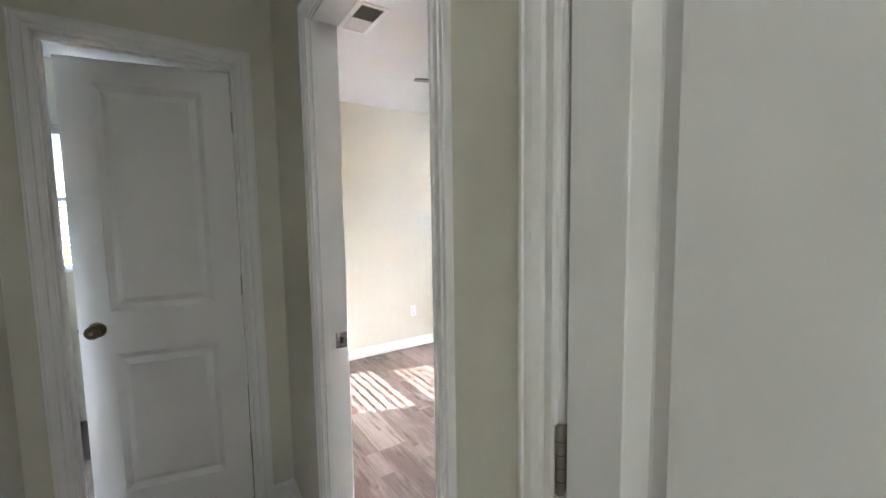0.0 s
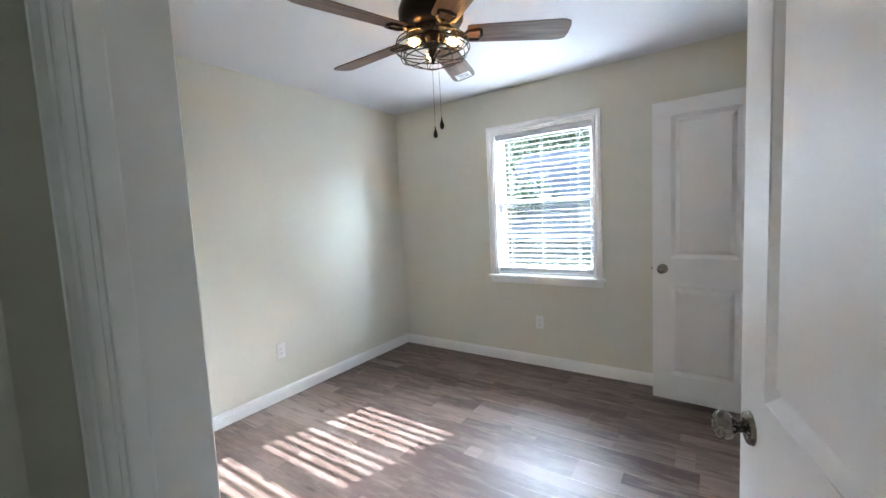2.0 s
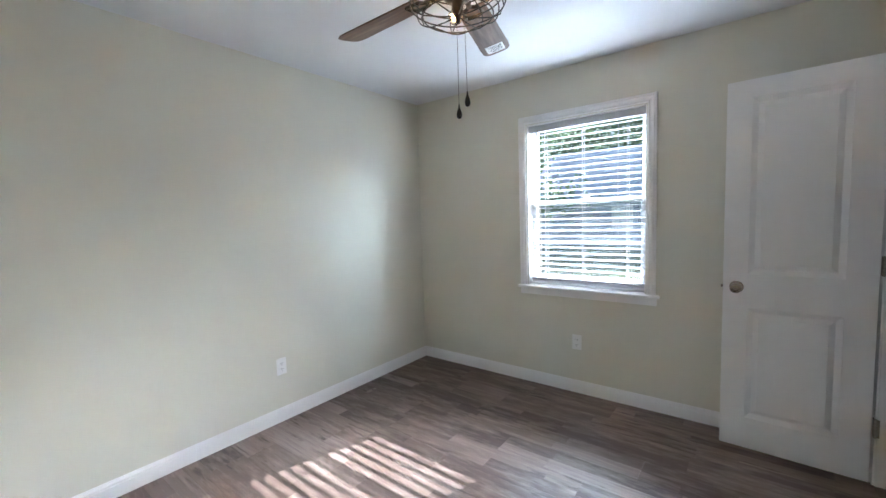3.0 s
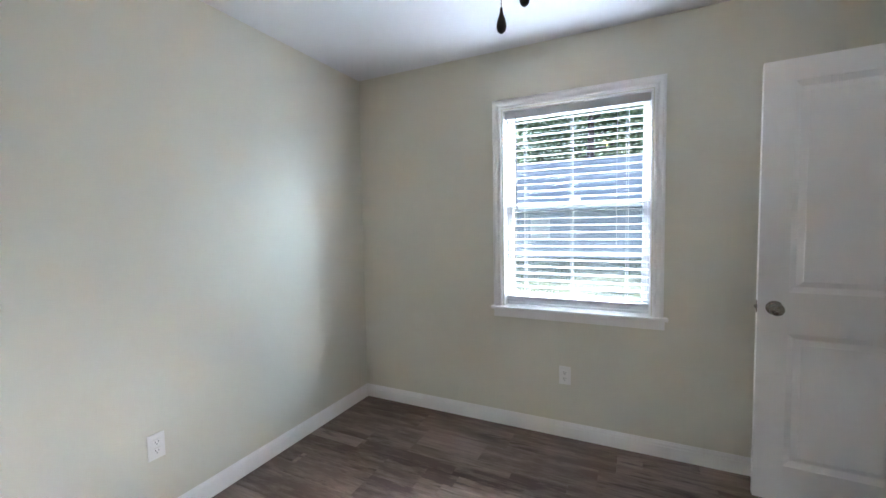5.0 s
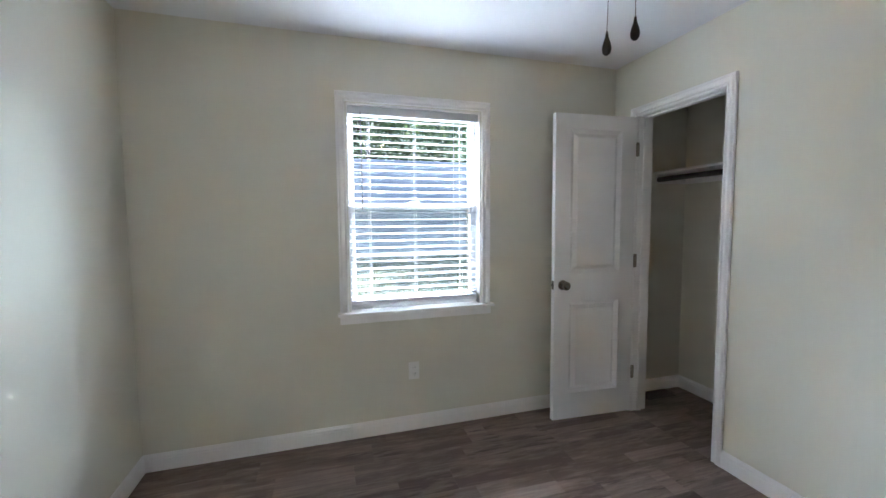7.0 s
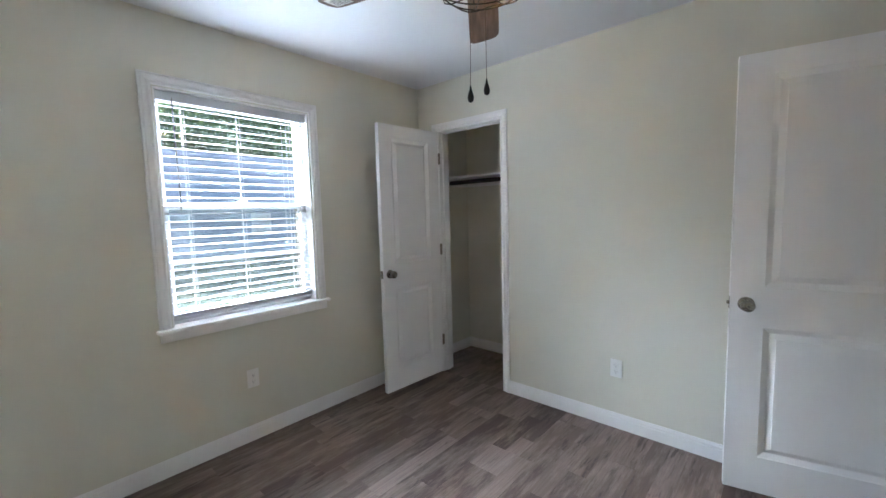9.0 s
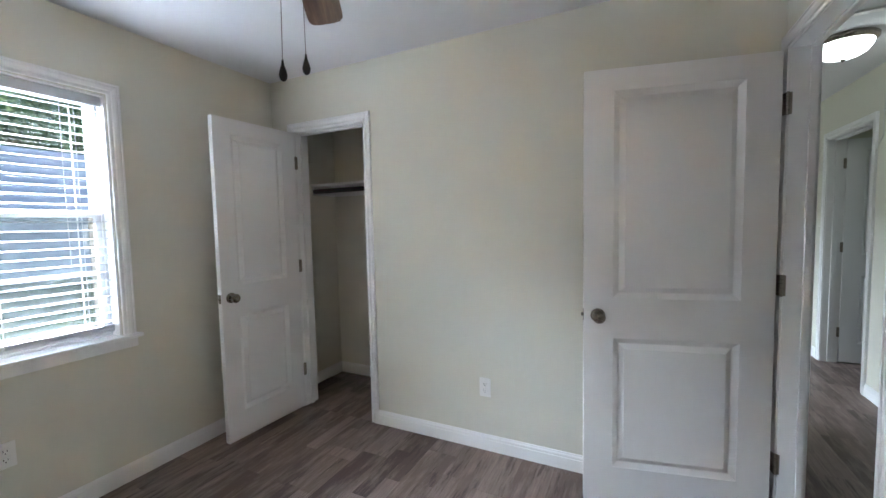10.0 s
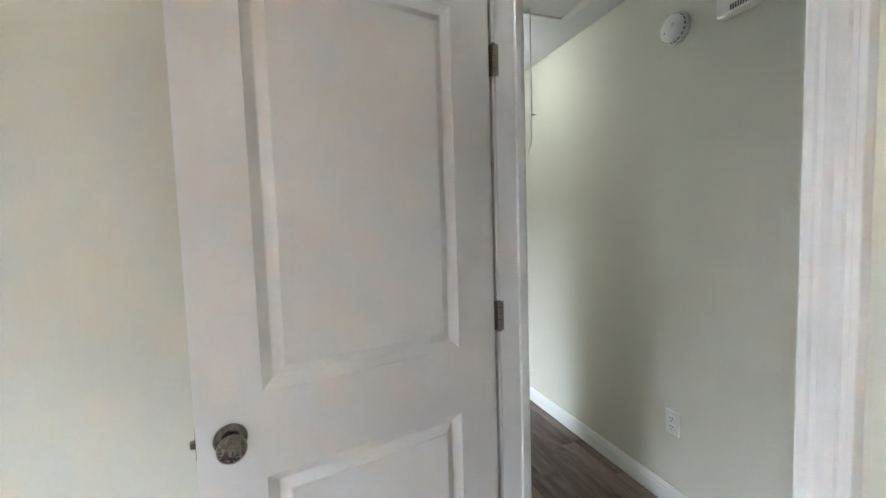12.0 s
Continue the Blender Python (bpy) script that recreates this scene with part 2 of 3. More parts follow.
def sweep(profile, path, bm=None, closed=False):
    """Sweeps a profile with mitred corners. profile: (side, out) pairs; path: (point, side vector, out vector),
    the side vector already stretched for the mitre."""
    bm = bm or bmesh.new()
    rings = [[bm.verts.new(Vector(p) + Vector(s) * a + Vector(o) * b) for a, b in profile] for p, s, o in path]
    n = len(profile)
    pairs = list(zip(rings, rings[1:])) + ([(rings[-1], rings[0])] if closed else [])
    for a, b in pairs:
        for k in range(n):
            bm.faces.new((a[k], a[(k + 1) % n], b[(k + 1) % n], b[k]))
    if not closed:
        bm.faces.new(rings[0][::-1])
        bm.faces.new(rings[-1])
    return bm


def to_mesh(name, bm, material):
    bmesh.ops.recalc_face_normals(bm, faces=bm.faces[:])
    me = bpy.data.meshes.new(name)
    bm.to_mesh(me)
    bm.free()
    me.materials.append(material)
    return me


def part(name, bm, material, parent, label=""):
    ob = new(name, to_mesh(name, bm, material))
    ob.parent = parent
    return tagged(ob, label)


def thing(name, at=(0, 0, 0), rz=0.0, label="", category="", group="", kind=""):
    ob = new(name)
    ob.empty_display_size = 0.1
    ob.matrix_basis = pose(*at, 0, 0, rz)
    return tagged(ob, label, category, group, kind)


def solid(name, bm, material, label="", category="", kind="structure"):
    return tagged(new(name, to_mesh(name, bm, material)), label, category, "", kind)


# ---- the plan: walls, floor, ceiling ----
H = 2.44
X0, X1, Y0, Y1 = 0.67, 3.71, 0.99, 4.03        # bedroom
HX0, HX1, HY1 = -0.345, 0.580, 2.40            # hall
DOOR_H = 2.05
J = 0.018                                      # jamb thickness


def wall_x(bm, x0, x1, y0, y1, holes):
    """A wall that runs along y between two faces of x, with holes (ya, yb, za, zb)."""
    y = y0
    for ya, yb, za, zb in sorted(holes):
        box(bm, x0, x1, y, ya, -0.006, H)
        if za > 0:
            box(bm, x0, x1, ya, yb, -0.006, za)
        box(bm, x0, x1, ya, yb, zb, H)
        y = yb
    box(bm, x0, x1, y, y1, -0.006, H)
    return bm


def wall_y(bm, y0, y1, x0, x1, holes):
    x = x0
    for xa, xb, za, zb in sorted(holes):
        box(bm, x, xa, y0, y1, -0.006, H)
        if za > 0:
            box(bm, xa, xb, y0, y1, -0.006, za)
        box(bm, xa, xb, y0, y1, zb, H)
        x = xb
    box(bm, x, x1, y0, y1, -0.006, H)
    return bm


BED = (1.05, 1.815)       # bedroom door, along y
LINEN = (0.290, 0.750)    # linen closet, along y
CLOSET = (2.872, 3.478)   # closet door, along x
NORTH = (-0.205, 0.42)     # door at the hall's end, along x
FAR = (-1.65, -0.89)      # door in the hall's west wall, along y
WIN = (2.045, 2.905, 0.795, 2.065)


def rough(a, b):
    return (a - J, b + J, 0, DOOR_H + J)


solid("wall_east", wall_x(bmesh.new(), X1, 3.86, 0.20, 4.15, [WIN]), WALL, "cream painted bedroom wall around the window", "wall")
solid("wall_north", wall_y(bmesh.new(), Y1, 4.15, HX1, X1, []), WALL, "smooth cream painted bedroom wall", "wall")
solid("wall_south", wall_y(bmesh.new(), 0.875, Y0, X0, X1, [rough(*CLOSET)]), WALL, "cream painted wall with the closet doorway", "wall")
solid("wall_west", wall_x(bmesh.new(), HX1, X0, -0.2, Y1, [rough(*BED), rough(*LINEN)]), WALL, "cream painted wall between hall and bedroom", "wall")
solid("wall_hall_west", wall_x(bmesh.new(), -0.46, HX0, -4.0, HY1, [rough(*FAR)]), WALL, "cream painted hall wall under the smoke alarm", "wall")
solid("wall_hall_north", wall_y(bmesh.new(), HY1, 2.515, -1.6, HX1, [rough(*NORTH)]), WALL, "cream painted wall at the end of the hall", "wall")
solid("wall_closet", boxes((2.2, X1, 0.2, 0.315, -0.006, H), (2.2, 2.3, 0.315, 0.875, -0.006, H)), WALL, "cream painted closet walls", "wall")
solid("wall_linen", boxes((1.05, 1.15, -0.2, 0.875, -0.006, H), (X0, 1.05, 0.81, 0.875, -0.006, H)), WALL, "plain linen closet walls", "wall")
solid("wall_bath", wall_y(boxes((-1.72, -1.6, 2.4, 4.15, -0.006, H)), Y1, 4.15, -1.6, HX1, [(-0.9, -0.32, 1.05, 2.02)]), WALL, "plain bathroom walls", "wall")
# the opening in the west side is unseen, added to let light onto door_5
solid("wall_west_room", wall_x(boxes((-3.1, -0.46, -2.72, -2.6, -0.006, H), (-3.1, -0.46, -0.32, -0.2, -0.006, H)), -3.22, -3.1, -2.72, -0.2,
                               [(-2.0, -0.8, 0.8, 2.06)]), WALL, "plain walls of the far room", "wall")
# unseen room, added: its window and north wall shape the hall's light
solid("wall_unseen_room", wall_x(boxes((HX1, 4.0, -0.32, -0.2, -0.006, H), (-0.46, 4.12, -4.12, -4.0, -0.006, H)), 4.0, 4.12, -4.0, -0.2,
                            [(-2.7, -1.3, 0.6, 2.1)]), WALL, "plain walls of an unseen room added past the hall", "wall")
solid("floor", boxes((-3.3, 3.9, -4.2, 4.2, -0.12, -0.006)), SUBFLOOR, "floor base under the vinyl planks", "floor")
solid("ceiling", boxes((-3.3, 4.2, -4.2, 4.3, H, H + 0.12)), CEILING, "smooth white painted ceiling", "ceiling")

# ---- trim ----
CASING = [(0, 0), (0, 0.009), (0.003, 0.0112), (0.0105, 0.0112), (0.0125, 0.0072), (0.0185, 0.0072), (0.022, 0.0125), (0.033, 0.0168), (0.0415, 0.0178),
          (0.0435, 0.0142), (0.0485, 0.0142), (0.0505, 0.0178), (0.0562, 0.0172), (0.057, 0.0155), (0.057, 0)]
BASE = [(0, 0), (0.0135, 0), (0.0135, 0.066), (0.0105, 0.0675), (0.0105, 0.072), (0.0125, 0.074), (0.0115, 0.081), (0.006, 0.089), (0.005, 0.095), (0, 0.095)]
REVEAL = 0.005


def casing_sides(parent, origin, along, out, a, b, top):
    """Three mitred lengths of casing round a doorway: origin at the wall's face, along and out as unit vectors."""
    o, s, n = Vector(origin), Vector(along), Vector(out)
    zv = Vector((0, 0, 1))
    a, b, top = a - REVEAL, b + REVEAL, top + REVEAL
    pa, pb = o + s * a, o + s * b
    part("casing", sweep(CASING, [(pa, -s, n), (pa + zv * top, -s + zv, n)]), TRIM, parent)
    part("casing", sweep(CASING, [(pa + zv * top, -s + zv, n), (pb + zv * top, s + zv, n)]), TRIM, parent)
    part("casing", sweep(CASING, [(pb + zv * top, s + zv, n), (pb, s, n)]), TRIM, parent)


def doorway(name, axis, a, b, lo, hi, stop_at, label):
    """Jambs, stops and casings of a doorway through a wall between faces lo and hi. axis: the one the wall runs along."""
    d = thing(name, label=label, category="door frame", kind="structure")

    def bx(s0, s1, t0, t1, z0, z1):
        return (s0, s1, t0, t1, z0, z1) if axis == "x" else (t0, t1, s0, s1, z0, z1)
    l, h = lo - 0.001, hi + 0.001
    part("jamb", boxes(bx(a - J, a, l, h, 0, DOOR_H)), TRIM, d)
    part("jamb", boxes(bx(b, b + J, l, h, 0, DOOR_H)), TRIM, d)
    part("head_jamb", boxes(bx(a - J, b + J, l, h, DOOR_H, DOOR_H + J)), TRIM, d)
    t0, t1 = stop_at
    st = 0.011
    part("stop", boxes(bx(a, a + st, t0, t1, 0, DOOR_H - st), bevel=0.003), TRIM, d)
    part("stop", boxes(bx(b - st, b, t0, t1, 0, DOOR_H - st), bevel=0.003), TRIM, d)
    part("stop", boxes(bx(a, b, t0, t1, DOOR_H - st, DOOR_H), bevel=0.003), TRIM, d)
    if axis == "x":
        casing_sides(d, (0, lo, 0), (1, 0, 0), (0, -1, 0), a, b, DOOR_H)
        casing_sides(d, (0, hi, 0), (1, 0, 0), (0, 1, 0), a, b, DOOR_H)
    else:
        casing_sides(d, (lo, 0, 0), (0, 1, 0), (-1, 0, 0), a, b, DOOR_H)
        casing_sides(d, (hi, 0, 0), (0, 1, 0), (1, 0, 0), a, b, DOOR_H)
    return d


frame_bed = doorway("door_frame_1", "y", *BED, HX1, X0, (0.583, 0.608), "white painted frame of the bedroom doorway")
frame_closet = doorway("door_frame_2", "x", *CLOSET, 0.875, Y0, (0.915, 0.95), "white painted frame of the closet doorway")
frame_north = doorway("door_frame_3", "x", *NORTH, HY1, 2.515, (2.444, 2.478), "white painted door frame at the hall's end")
frame_linen = doorway("door_frame_4", "y", *LINEN, HX1, X0, (0.622, 0.655), "white painted frame of the linen closet")
frame_far = doorway("door_frame_5", "y", *FAR, -0.46, HX0, (-0.423, -0.389), "white painted frame in the hall wall")


def strike(parent, lo, hi, m):
    """A strike plate, its hole and lip. m lays it on the jamb: x across, z up, y out of the jamb."""
    bm = boxes((lo, hi, 0, 0.0018, -0.029, 0.029), bevel=0.0008)
    bm.transform(m)
    p = part("strike_plate", bm, NICKEL, parent, "satin nickel strike plate")
    bm = boxes((-0.006, 0.006, 0.0018, 0.0022, -0.012, 0.012))
    bm.transform(m)
    part("latch_hole", bm, DARKSLOT, p)
    for z in (-0.021, 0.021):
        bm = lathe([(0.004, 0), (0.004, 0.0008), (0, 0.0012)], 10, m @ pose(0, 0.0018, z, -90))
        part("screw", bm, HINGEM, p)


strike(frame_bed, -0.021, 0.021, pose(0.652, BED[1] - 0.0, 0.94, 0, 0, 180))
strike(frame_closet, -0.021, 0.021, pose(CLOSET[0], 0.972, 0.93, 0, 0, -90))


def baseboard(name, p, q, out):
    """A length of baseboard along the wall from p to q; out: away from the wall."""
    o, zv = Vector(out), Vector((0, 0, 1))
    solid(name, sweep(BASE, [((*p, 0), o, zv), ((*q, 0), o, zv)]), TRIM, "white moulded baseboard on the cream wall", "baseboard")


CW = 0.057 + REVEAL
baseboard("baseboard", (X0, Y1), (X1, Y1), (0, -1, 0))
baseboard("baseboard", (X1, Y0), (X1, Y1), (-1, 0, 0))
baseboard("baseboard", (X0, Y0), (CLOSET[0] - CW, Y0), (0, 1, 0))
baseboard("baseboard", (CLOSET[1] + CW, Y0), (X1, Y0), (0, 1, 0))
baseboard("baseboard", (X0, BED[1] + CW), (X0, Y1), (1, 0, 0))
baseboard("baseboard", (HX0, FAR[1] + CW), (HX0, HY1), (1, 0, 0))
baseboard("baseboard", (HX0, -4.0), (HX0, FAR[0] - CW), (1, 0, 0))
baseboard("baseboard", (HX1, BED[1] + CW), (HX1, HY1), (-1, 0, 0))
baseboard("baseboard", (HX1, LINEN[1] + CW), (HX1, BED[0] - CW), (-1, 0, 0))
baseboard("baseboard", (HX1, -0.2), (HX1, LINEN[0] - CW), (-1, 0, 0))
baseboard("baseboard", (HX0, HY1), (NORTH[0] - CW, HY1), (0, -1, 0))
baseboard("baseboard", (NORTH[1] + CW, HY1), (HX1, HY1), (0, -1, 0))
baseboard("baseboard", (2.3, 0.315), (X1, 0.315), (0, 1, 0))
baseboard("baseboard", (X1, 0.315), (X1, 0.875), (-1, 0, 0))

# ---- doors ----
PANELS = ((0.19, 0.815), (1.005, 1.945))
MOULD = ((0.0, 0.0), (0.001, 0.0028), (0.023, 0.0158), (0.0265, 0.0160), (0.048, 0.0048), (0.0495, 0.0012))


def leaf_mesh(x0, x1, y0, y1, stile, z0=0.012, z1=2.043):
    """A moulded two-panel door leaf, the panels pressed into both faces."""
    bm = bmesh.new()
    xs = [x0, x0 + stile, x1 - stile, x1]
    zs = [z0, PANELS[0][0], PANELS[0][1], PANELS[1][0], PANELS[1][1], z1]
    for y, d in ((y0, 1), (y1, -1)):
        g = [[bm.verts.new((x, y, z)) for x in xs] for z in zs]
        for i in range(5):
            for k in range(3):
                if k == 1 and i in (1, 3):
                    ring = [g[i][1], g[i][2], g[i + 1][2], g[i + 1][1]]
                    for ins, dep in MOULD[1:]:
                        nx = [bm.verts.new((x, y + d * dep, z)) for x, z in
                              ((xs[1] + ins, zs[i] + ins), (xs[2] - ins, zs[i] + ins), (xs[2] - ins, zs[i + 1] - ins), (xs[1] + ins, zs[i + 1] - ins))]
                        for e in range(4):
                            bm.faces.new((ring[e], ring[(e + 1) % 4], nx[(e + 1) % 4], nx[e]))
                        ring = nx
                    bm.faces.new(ring)
                else:
                    bm.faces.new((g[i][k], g[i][k + 1], g[i + 1][k + 1], g[i + 1][k]))
        if d == 1:
            first = g
    for i in range(5):
        for k in (0, 3):
            bm.faces.new((first[i][k], first[i + 1][k], g[i + 1][k], g[i][k]))
    for k in range(3):
        for i in (0, 5):
            bm.faces.new((first[i][k], first[i][k + 1], g[i][k + 1], g[i][k]))
    return bm


def knob(parent, x, y, z, side, material, lock=True):
    """A round door knob on its rose; side: 1 or -1 along y."""
    m = pose(x, y, z, -90 if side > 0 else 90)
    k = part("knob", lathe([(0.0115, 0.004), (0.0115, 0.022), (0.015, 0.027), (0.024, 0.034), (0.0285, 0.044), (0.0275, 0.053), (0.021, 0.060), (0.012, 0.0625), (0, 0.063)], 28, m),
             material, parent, "round satin metal knob")
    part("rose", lathe([(0.033, 0), (0.033, 0.003), (0.03, 0.008), (0.018, 0.0105), (0, 0.0105)], 28, m), material, k)
    if lock:
        part("lock_button", lathe([(0.0075, 0.061), (0.0075, 0.0645), (0.005, 0.0655), (0, 0.0655)], 14, m), HINGEM, k)
        part("keyhole", boxes((x - 0.001, x + 0.001, min(y + side * 0.0655, y + side * 0.0662), max(y + side * 0.0655, y + side * 0.0662), z - 0.004, z + 0.004)), DARKSLOT, k)
    return k


def door(name, at, rz, width, y0, stile, knob_metal, label, gap=0.006, knob_z=0.93):
    """A two-panel door at its hinge pin: leaf along local x, its faces at y0 and y0 + 35 mm."""
    d = thing(name, (*at, 0), rz, label, "door", "two-panel doors", "structure")
    y1 = y0 + 0.035
    part("leaf", leaf_mesh(gap, width, y0, y1, stile), DOORP, d)
    part("latch", boxes((width, width + 0.011, (y0 + y1) / 2 - 0.006, (y0 + y1) / 2 + 0.006, knob_z - 0.008, knob_z + 0.008), bevel=0.003), NICKEL, d)
    part("latch_plate", boxes((width, width + 0.0012, (y0 + y1) / 2 - 0.0125, (y0 + y1) / 2 + 0.0125, knob_z - 0.0285, knob_z + 0.0285)), NICKEL, d)
    knob(d, width - 0.062, y1, knob_z, 1, knob_metal)
    knob(d, width - 0.062, y0, knob_z, -1, knob_metal)
    return d


def door_hinges(d, y0, rz, at, jamb):
    """Three hinges at the pin; jamb: direction in the world in which the jamb plate lies."""
    ang = math.degrees(math.atan2(jamb[1], jamb[0])) - rz
    c, s = math.cos(radians(ang)), math.sin(radians(ang))
    for z in (0.29, 1.075, 1.83):
        h = part("hinge", lathe([(0, -0.0475), (0.004, -0.0475), (0.0062, -0.045), (0.0062, 0.045), (0.004, 0.0475), (0, 0.0475)], 14, pose(0, 0, z)), HINGEM, d, "brushed steel butt hinge")
        bm = boxes((0.004, 0.015, -0.0013, 0.0013, z - 0.0445, z + 0.0445), bevel=0.0005)
        bm.transform(pose(0, 0, 0, 0, 0, ang))
        part("jamb_plate", bm, HINGEM, h)
        part("leaf_plate", boxes((0.0035, 0.0058, min(y0, y0 + 0.035) + 0.001, max(y0, y0 + 0.035) - 0.001, z - 0.0445, z + 0.0445)), HINGEM, h)
        for dz in (-0.027, -0.009, 0.009, 0.027):
            part("knuckle_joint", lathe([(0.0064, -0.0006), (0.0064, 0.0006)], 14, pose(0, 0, z + dz)), DARKSLOT, h)


bed_door = door("door_1", (0.677, 1.054), 12.0, 0.790, -0.035, 0.128, NICKEL, "white two-panel bedroom door standing open, satin nickel knob", gap=0.019, knob_z=0.922)
door_hinges(bed_door, -0.035, 12.0, None, (-1, -0.02))
closet_door = door("door_2", (3.474, 0.999), 86.9, 0.612, -0.035, 0.112, NICKEL, "white two-panel closet door standing wide open", gap=0.012)
door_hinges(closet_door, -0.035, 86.9, None, (0.02, -1))
north_door = door("door_3", (0.417, 2.517), 168.5, 0.618, 0.0, 0.112, BRASS, "white two-panel door left ajar, brass knob")
door_hinges(north_door, 0.0, 168.5, None, (0.02, -1))
linen_door = door("door_4", (0.574, 0.747), -90.0, 0.452, 0.006, 0.074, NICKEL, "white two-panel linen closet door, closed", knob_z=0.93)
door_hinges(linen_door, 0.006, -90.0, None, (1, 0.02))
far_door = door("door_5", (-0.464, -1.645), 182.0, 0.752, 0.0, 0.128, NICKEL, "white two-panel door open into the far room")
door_hinges(far_door, 0.0, 182.0, None, (1, -0.02))

# ---- bedroom window ----
wy0, wy1, wz0, wz1 = WIN
FR = 0.020               # visible width of the vinyl frame
window = thing("window_1", label="white vinyl double-hung window with moulded casing", category="window", kind="structure")
part("reveal", boxes((X1 + 0.001, 3.782, wy0, wy0 + 0.008, wz0, wz1), (X1 + 0.001, 3.782, wy1 - 0.008, wy1, wz0, wz1),
                     (X1 + 0.001, 3.782, wy0 + 0.008, wy1 - 0.008, wz1 - 0.008, wz1), (X1 + 0.001, 3.782, wy0 + 0.008, wy1 - 0.008, wz0, wz0 + 0.004)), TRIM, window)
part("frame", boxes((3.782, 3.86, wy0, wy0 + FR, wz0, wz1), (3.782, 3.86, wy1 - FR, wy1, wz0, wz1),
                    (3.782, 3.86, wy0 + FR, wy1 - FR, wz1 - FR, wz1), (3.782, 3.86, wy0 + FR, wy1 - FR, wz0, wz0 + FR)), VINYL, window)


def sash(name, x0, x1, z0, z1):
    a, b = wy0 + FR, wy1 - FR
    r = 0.026
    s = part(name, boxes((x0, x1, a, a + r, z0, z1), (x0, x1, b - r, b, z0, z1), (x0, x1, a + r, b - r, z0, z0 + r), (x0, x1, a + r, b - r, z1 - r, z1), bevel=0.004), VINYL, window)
    xm = (x0 + x1) / 2
    p = part("pane", boxes((xm - 0.002, xm + 0.002, a + r, b - r, z0 + r, z1 - r)), GLASS, s)
    p.visible_shadow = False
    zm = (z0 + z1) / 2
    if name == "lower_sash":
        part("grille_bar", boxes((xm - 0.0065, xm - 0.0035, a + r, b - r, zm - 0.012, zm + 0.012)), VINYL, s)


sash("upper_sash", 3.82, 3.846, 1.437, wz1 - FR)
sash("lower_sash", 3.788, 3.816, wz0 + FR, 1.472)
part("insect_screen", boxes((3.8735, 3.8742, wy0 + 0.03, wy1 - 0.03, wz0 + 0.03, 1.46)), SCREEN, window, "grey insect screen")
part("screen_frame", boxes((3.870, 3.878, wy0 + 0.02, wy0 + 0.042, wz0 + 0.02, 1.47), (3.870, 3.878, wy1 - 0.042, wy1 - 0.02, wz0 + 0.02, 1.47), (3.870, 3.878, wy0 + 0.042, wy1 - 0.042, 1.45, 1.47)), HINGEM, window)
part("sash_lock", boxes((3.782, 3.796, 2.44, 2.50, 1.476, 1.488), bevel=0.003), VINYL, window)
part("stool", boxes((3.67, 3.782, wy0 - 0.085, wy1 + 0.075, wz0 - 0.012, wz0 + 0.008), bevel=0.005), TRIM, window)
part("apron", boxes((X1 - 0.014, X1, wy0 - 0.068, wy1 + 0.062, wz0 - 0.064, wz0 - 0.012), bevel=0.004), TRIM, window)
zv = Vector((0, 0, 1))
for p, q in (((wy0, -1, wz0), (wy0, -1, wz1)), ((wy1, 1, wz0), (wy1, 1, wz1))):
    base_pt = Vector((X1, p[0] + p[1] * REVEAL, wz0 + 0.008))
    top_pt = Vector((X1, p[0] + p[1] * REVEAL, wz1 + REVEAL))
    sd = Vector((0, p[1], 0))
    part("casing", sweep(CASING, [(base_pt, sd, (-1, 0, 0)), (top_pt, sd + zv, (-1, 0, 0))]), TRIM, window)
part("casing", sweep(CASING, [(Vector((X1, wy0 - REVEAL, wz1 + REVEAL)), Vector((0, -1, 1)), (-1, 0, 0)), (Vector((X1, wy1 + REVEAL, wz1 + REVEAL)), Vector((0, 1, 1)), (-1, 0, 0))]), TRIM, window)


def slat_bm(y0, y1, depth, crown=0.002, t=0.0026):
    """One slightly crowned slat, centred on x = 0, z = 0."""
    bm = bmesh.new()
    pts = [(-depth / 2, 0), (-depth / 4, crown * 0.75), (0, crown), (depth / 4, crown * 0.75), (depth / 2, 0)]
    prof = [(x, z) for x, z in pts] + [(x, z - t) for x, z in pts[::-1]]
    ra = [bm.verts.new((x, y0, z)) for x, z in prof]
    rb = [bm.verts.new((x, y1, z)) for x, z in prof]
    n = len(prof)
    for k in range(n):
        bm.faces.new((ra[k], ra[(k + 1) % n], rb[(k + 1) % n], rb[k]))
    for r in (ra, rb[::-1]):
        for k in range(4):
            bm.faces.new((r[k], r[k + 1], r[n - 2 - k], r[n - 1 - k]))
    return bm


BX = 3.762
blind = thing("window_blind", (BX, 2.475, wz1 - 0.008), 0, "white faux-wood venetian blind lowered in the window, slats open", "blind")
by0, by1 = wy0 + 0.011 - 2.475, wy1 - 0.011 - 2.475
top = wz1 - 0.008
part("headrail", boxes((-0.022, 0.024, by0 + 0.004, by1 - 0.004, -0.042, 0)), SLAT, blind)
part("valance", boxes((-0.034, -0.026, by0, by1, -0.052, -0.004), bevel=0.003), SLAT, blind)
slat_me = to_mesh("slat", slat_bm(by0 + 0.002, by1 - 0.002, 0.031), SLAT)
PITCH = 0.0440
rng = random.Random(5)
n_slats = 26
for i in range(n_slats):
    s = new("slat", slat_me)
    s.parent = blind
    s.matrix_basis = pose(0, 0, -0.072 - i * PITCH, rng.uniform(-0.12, 0.12), -4.5 + rng.uniform(-1.2, 1.2), 0)
low = -0.072 - (n_slats - 1) * PITCH
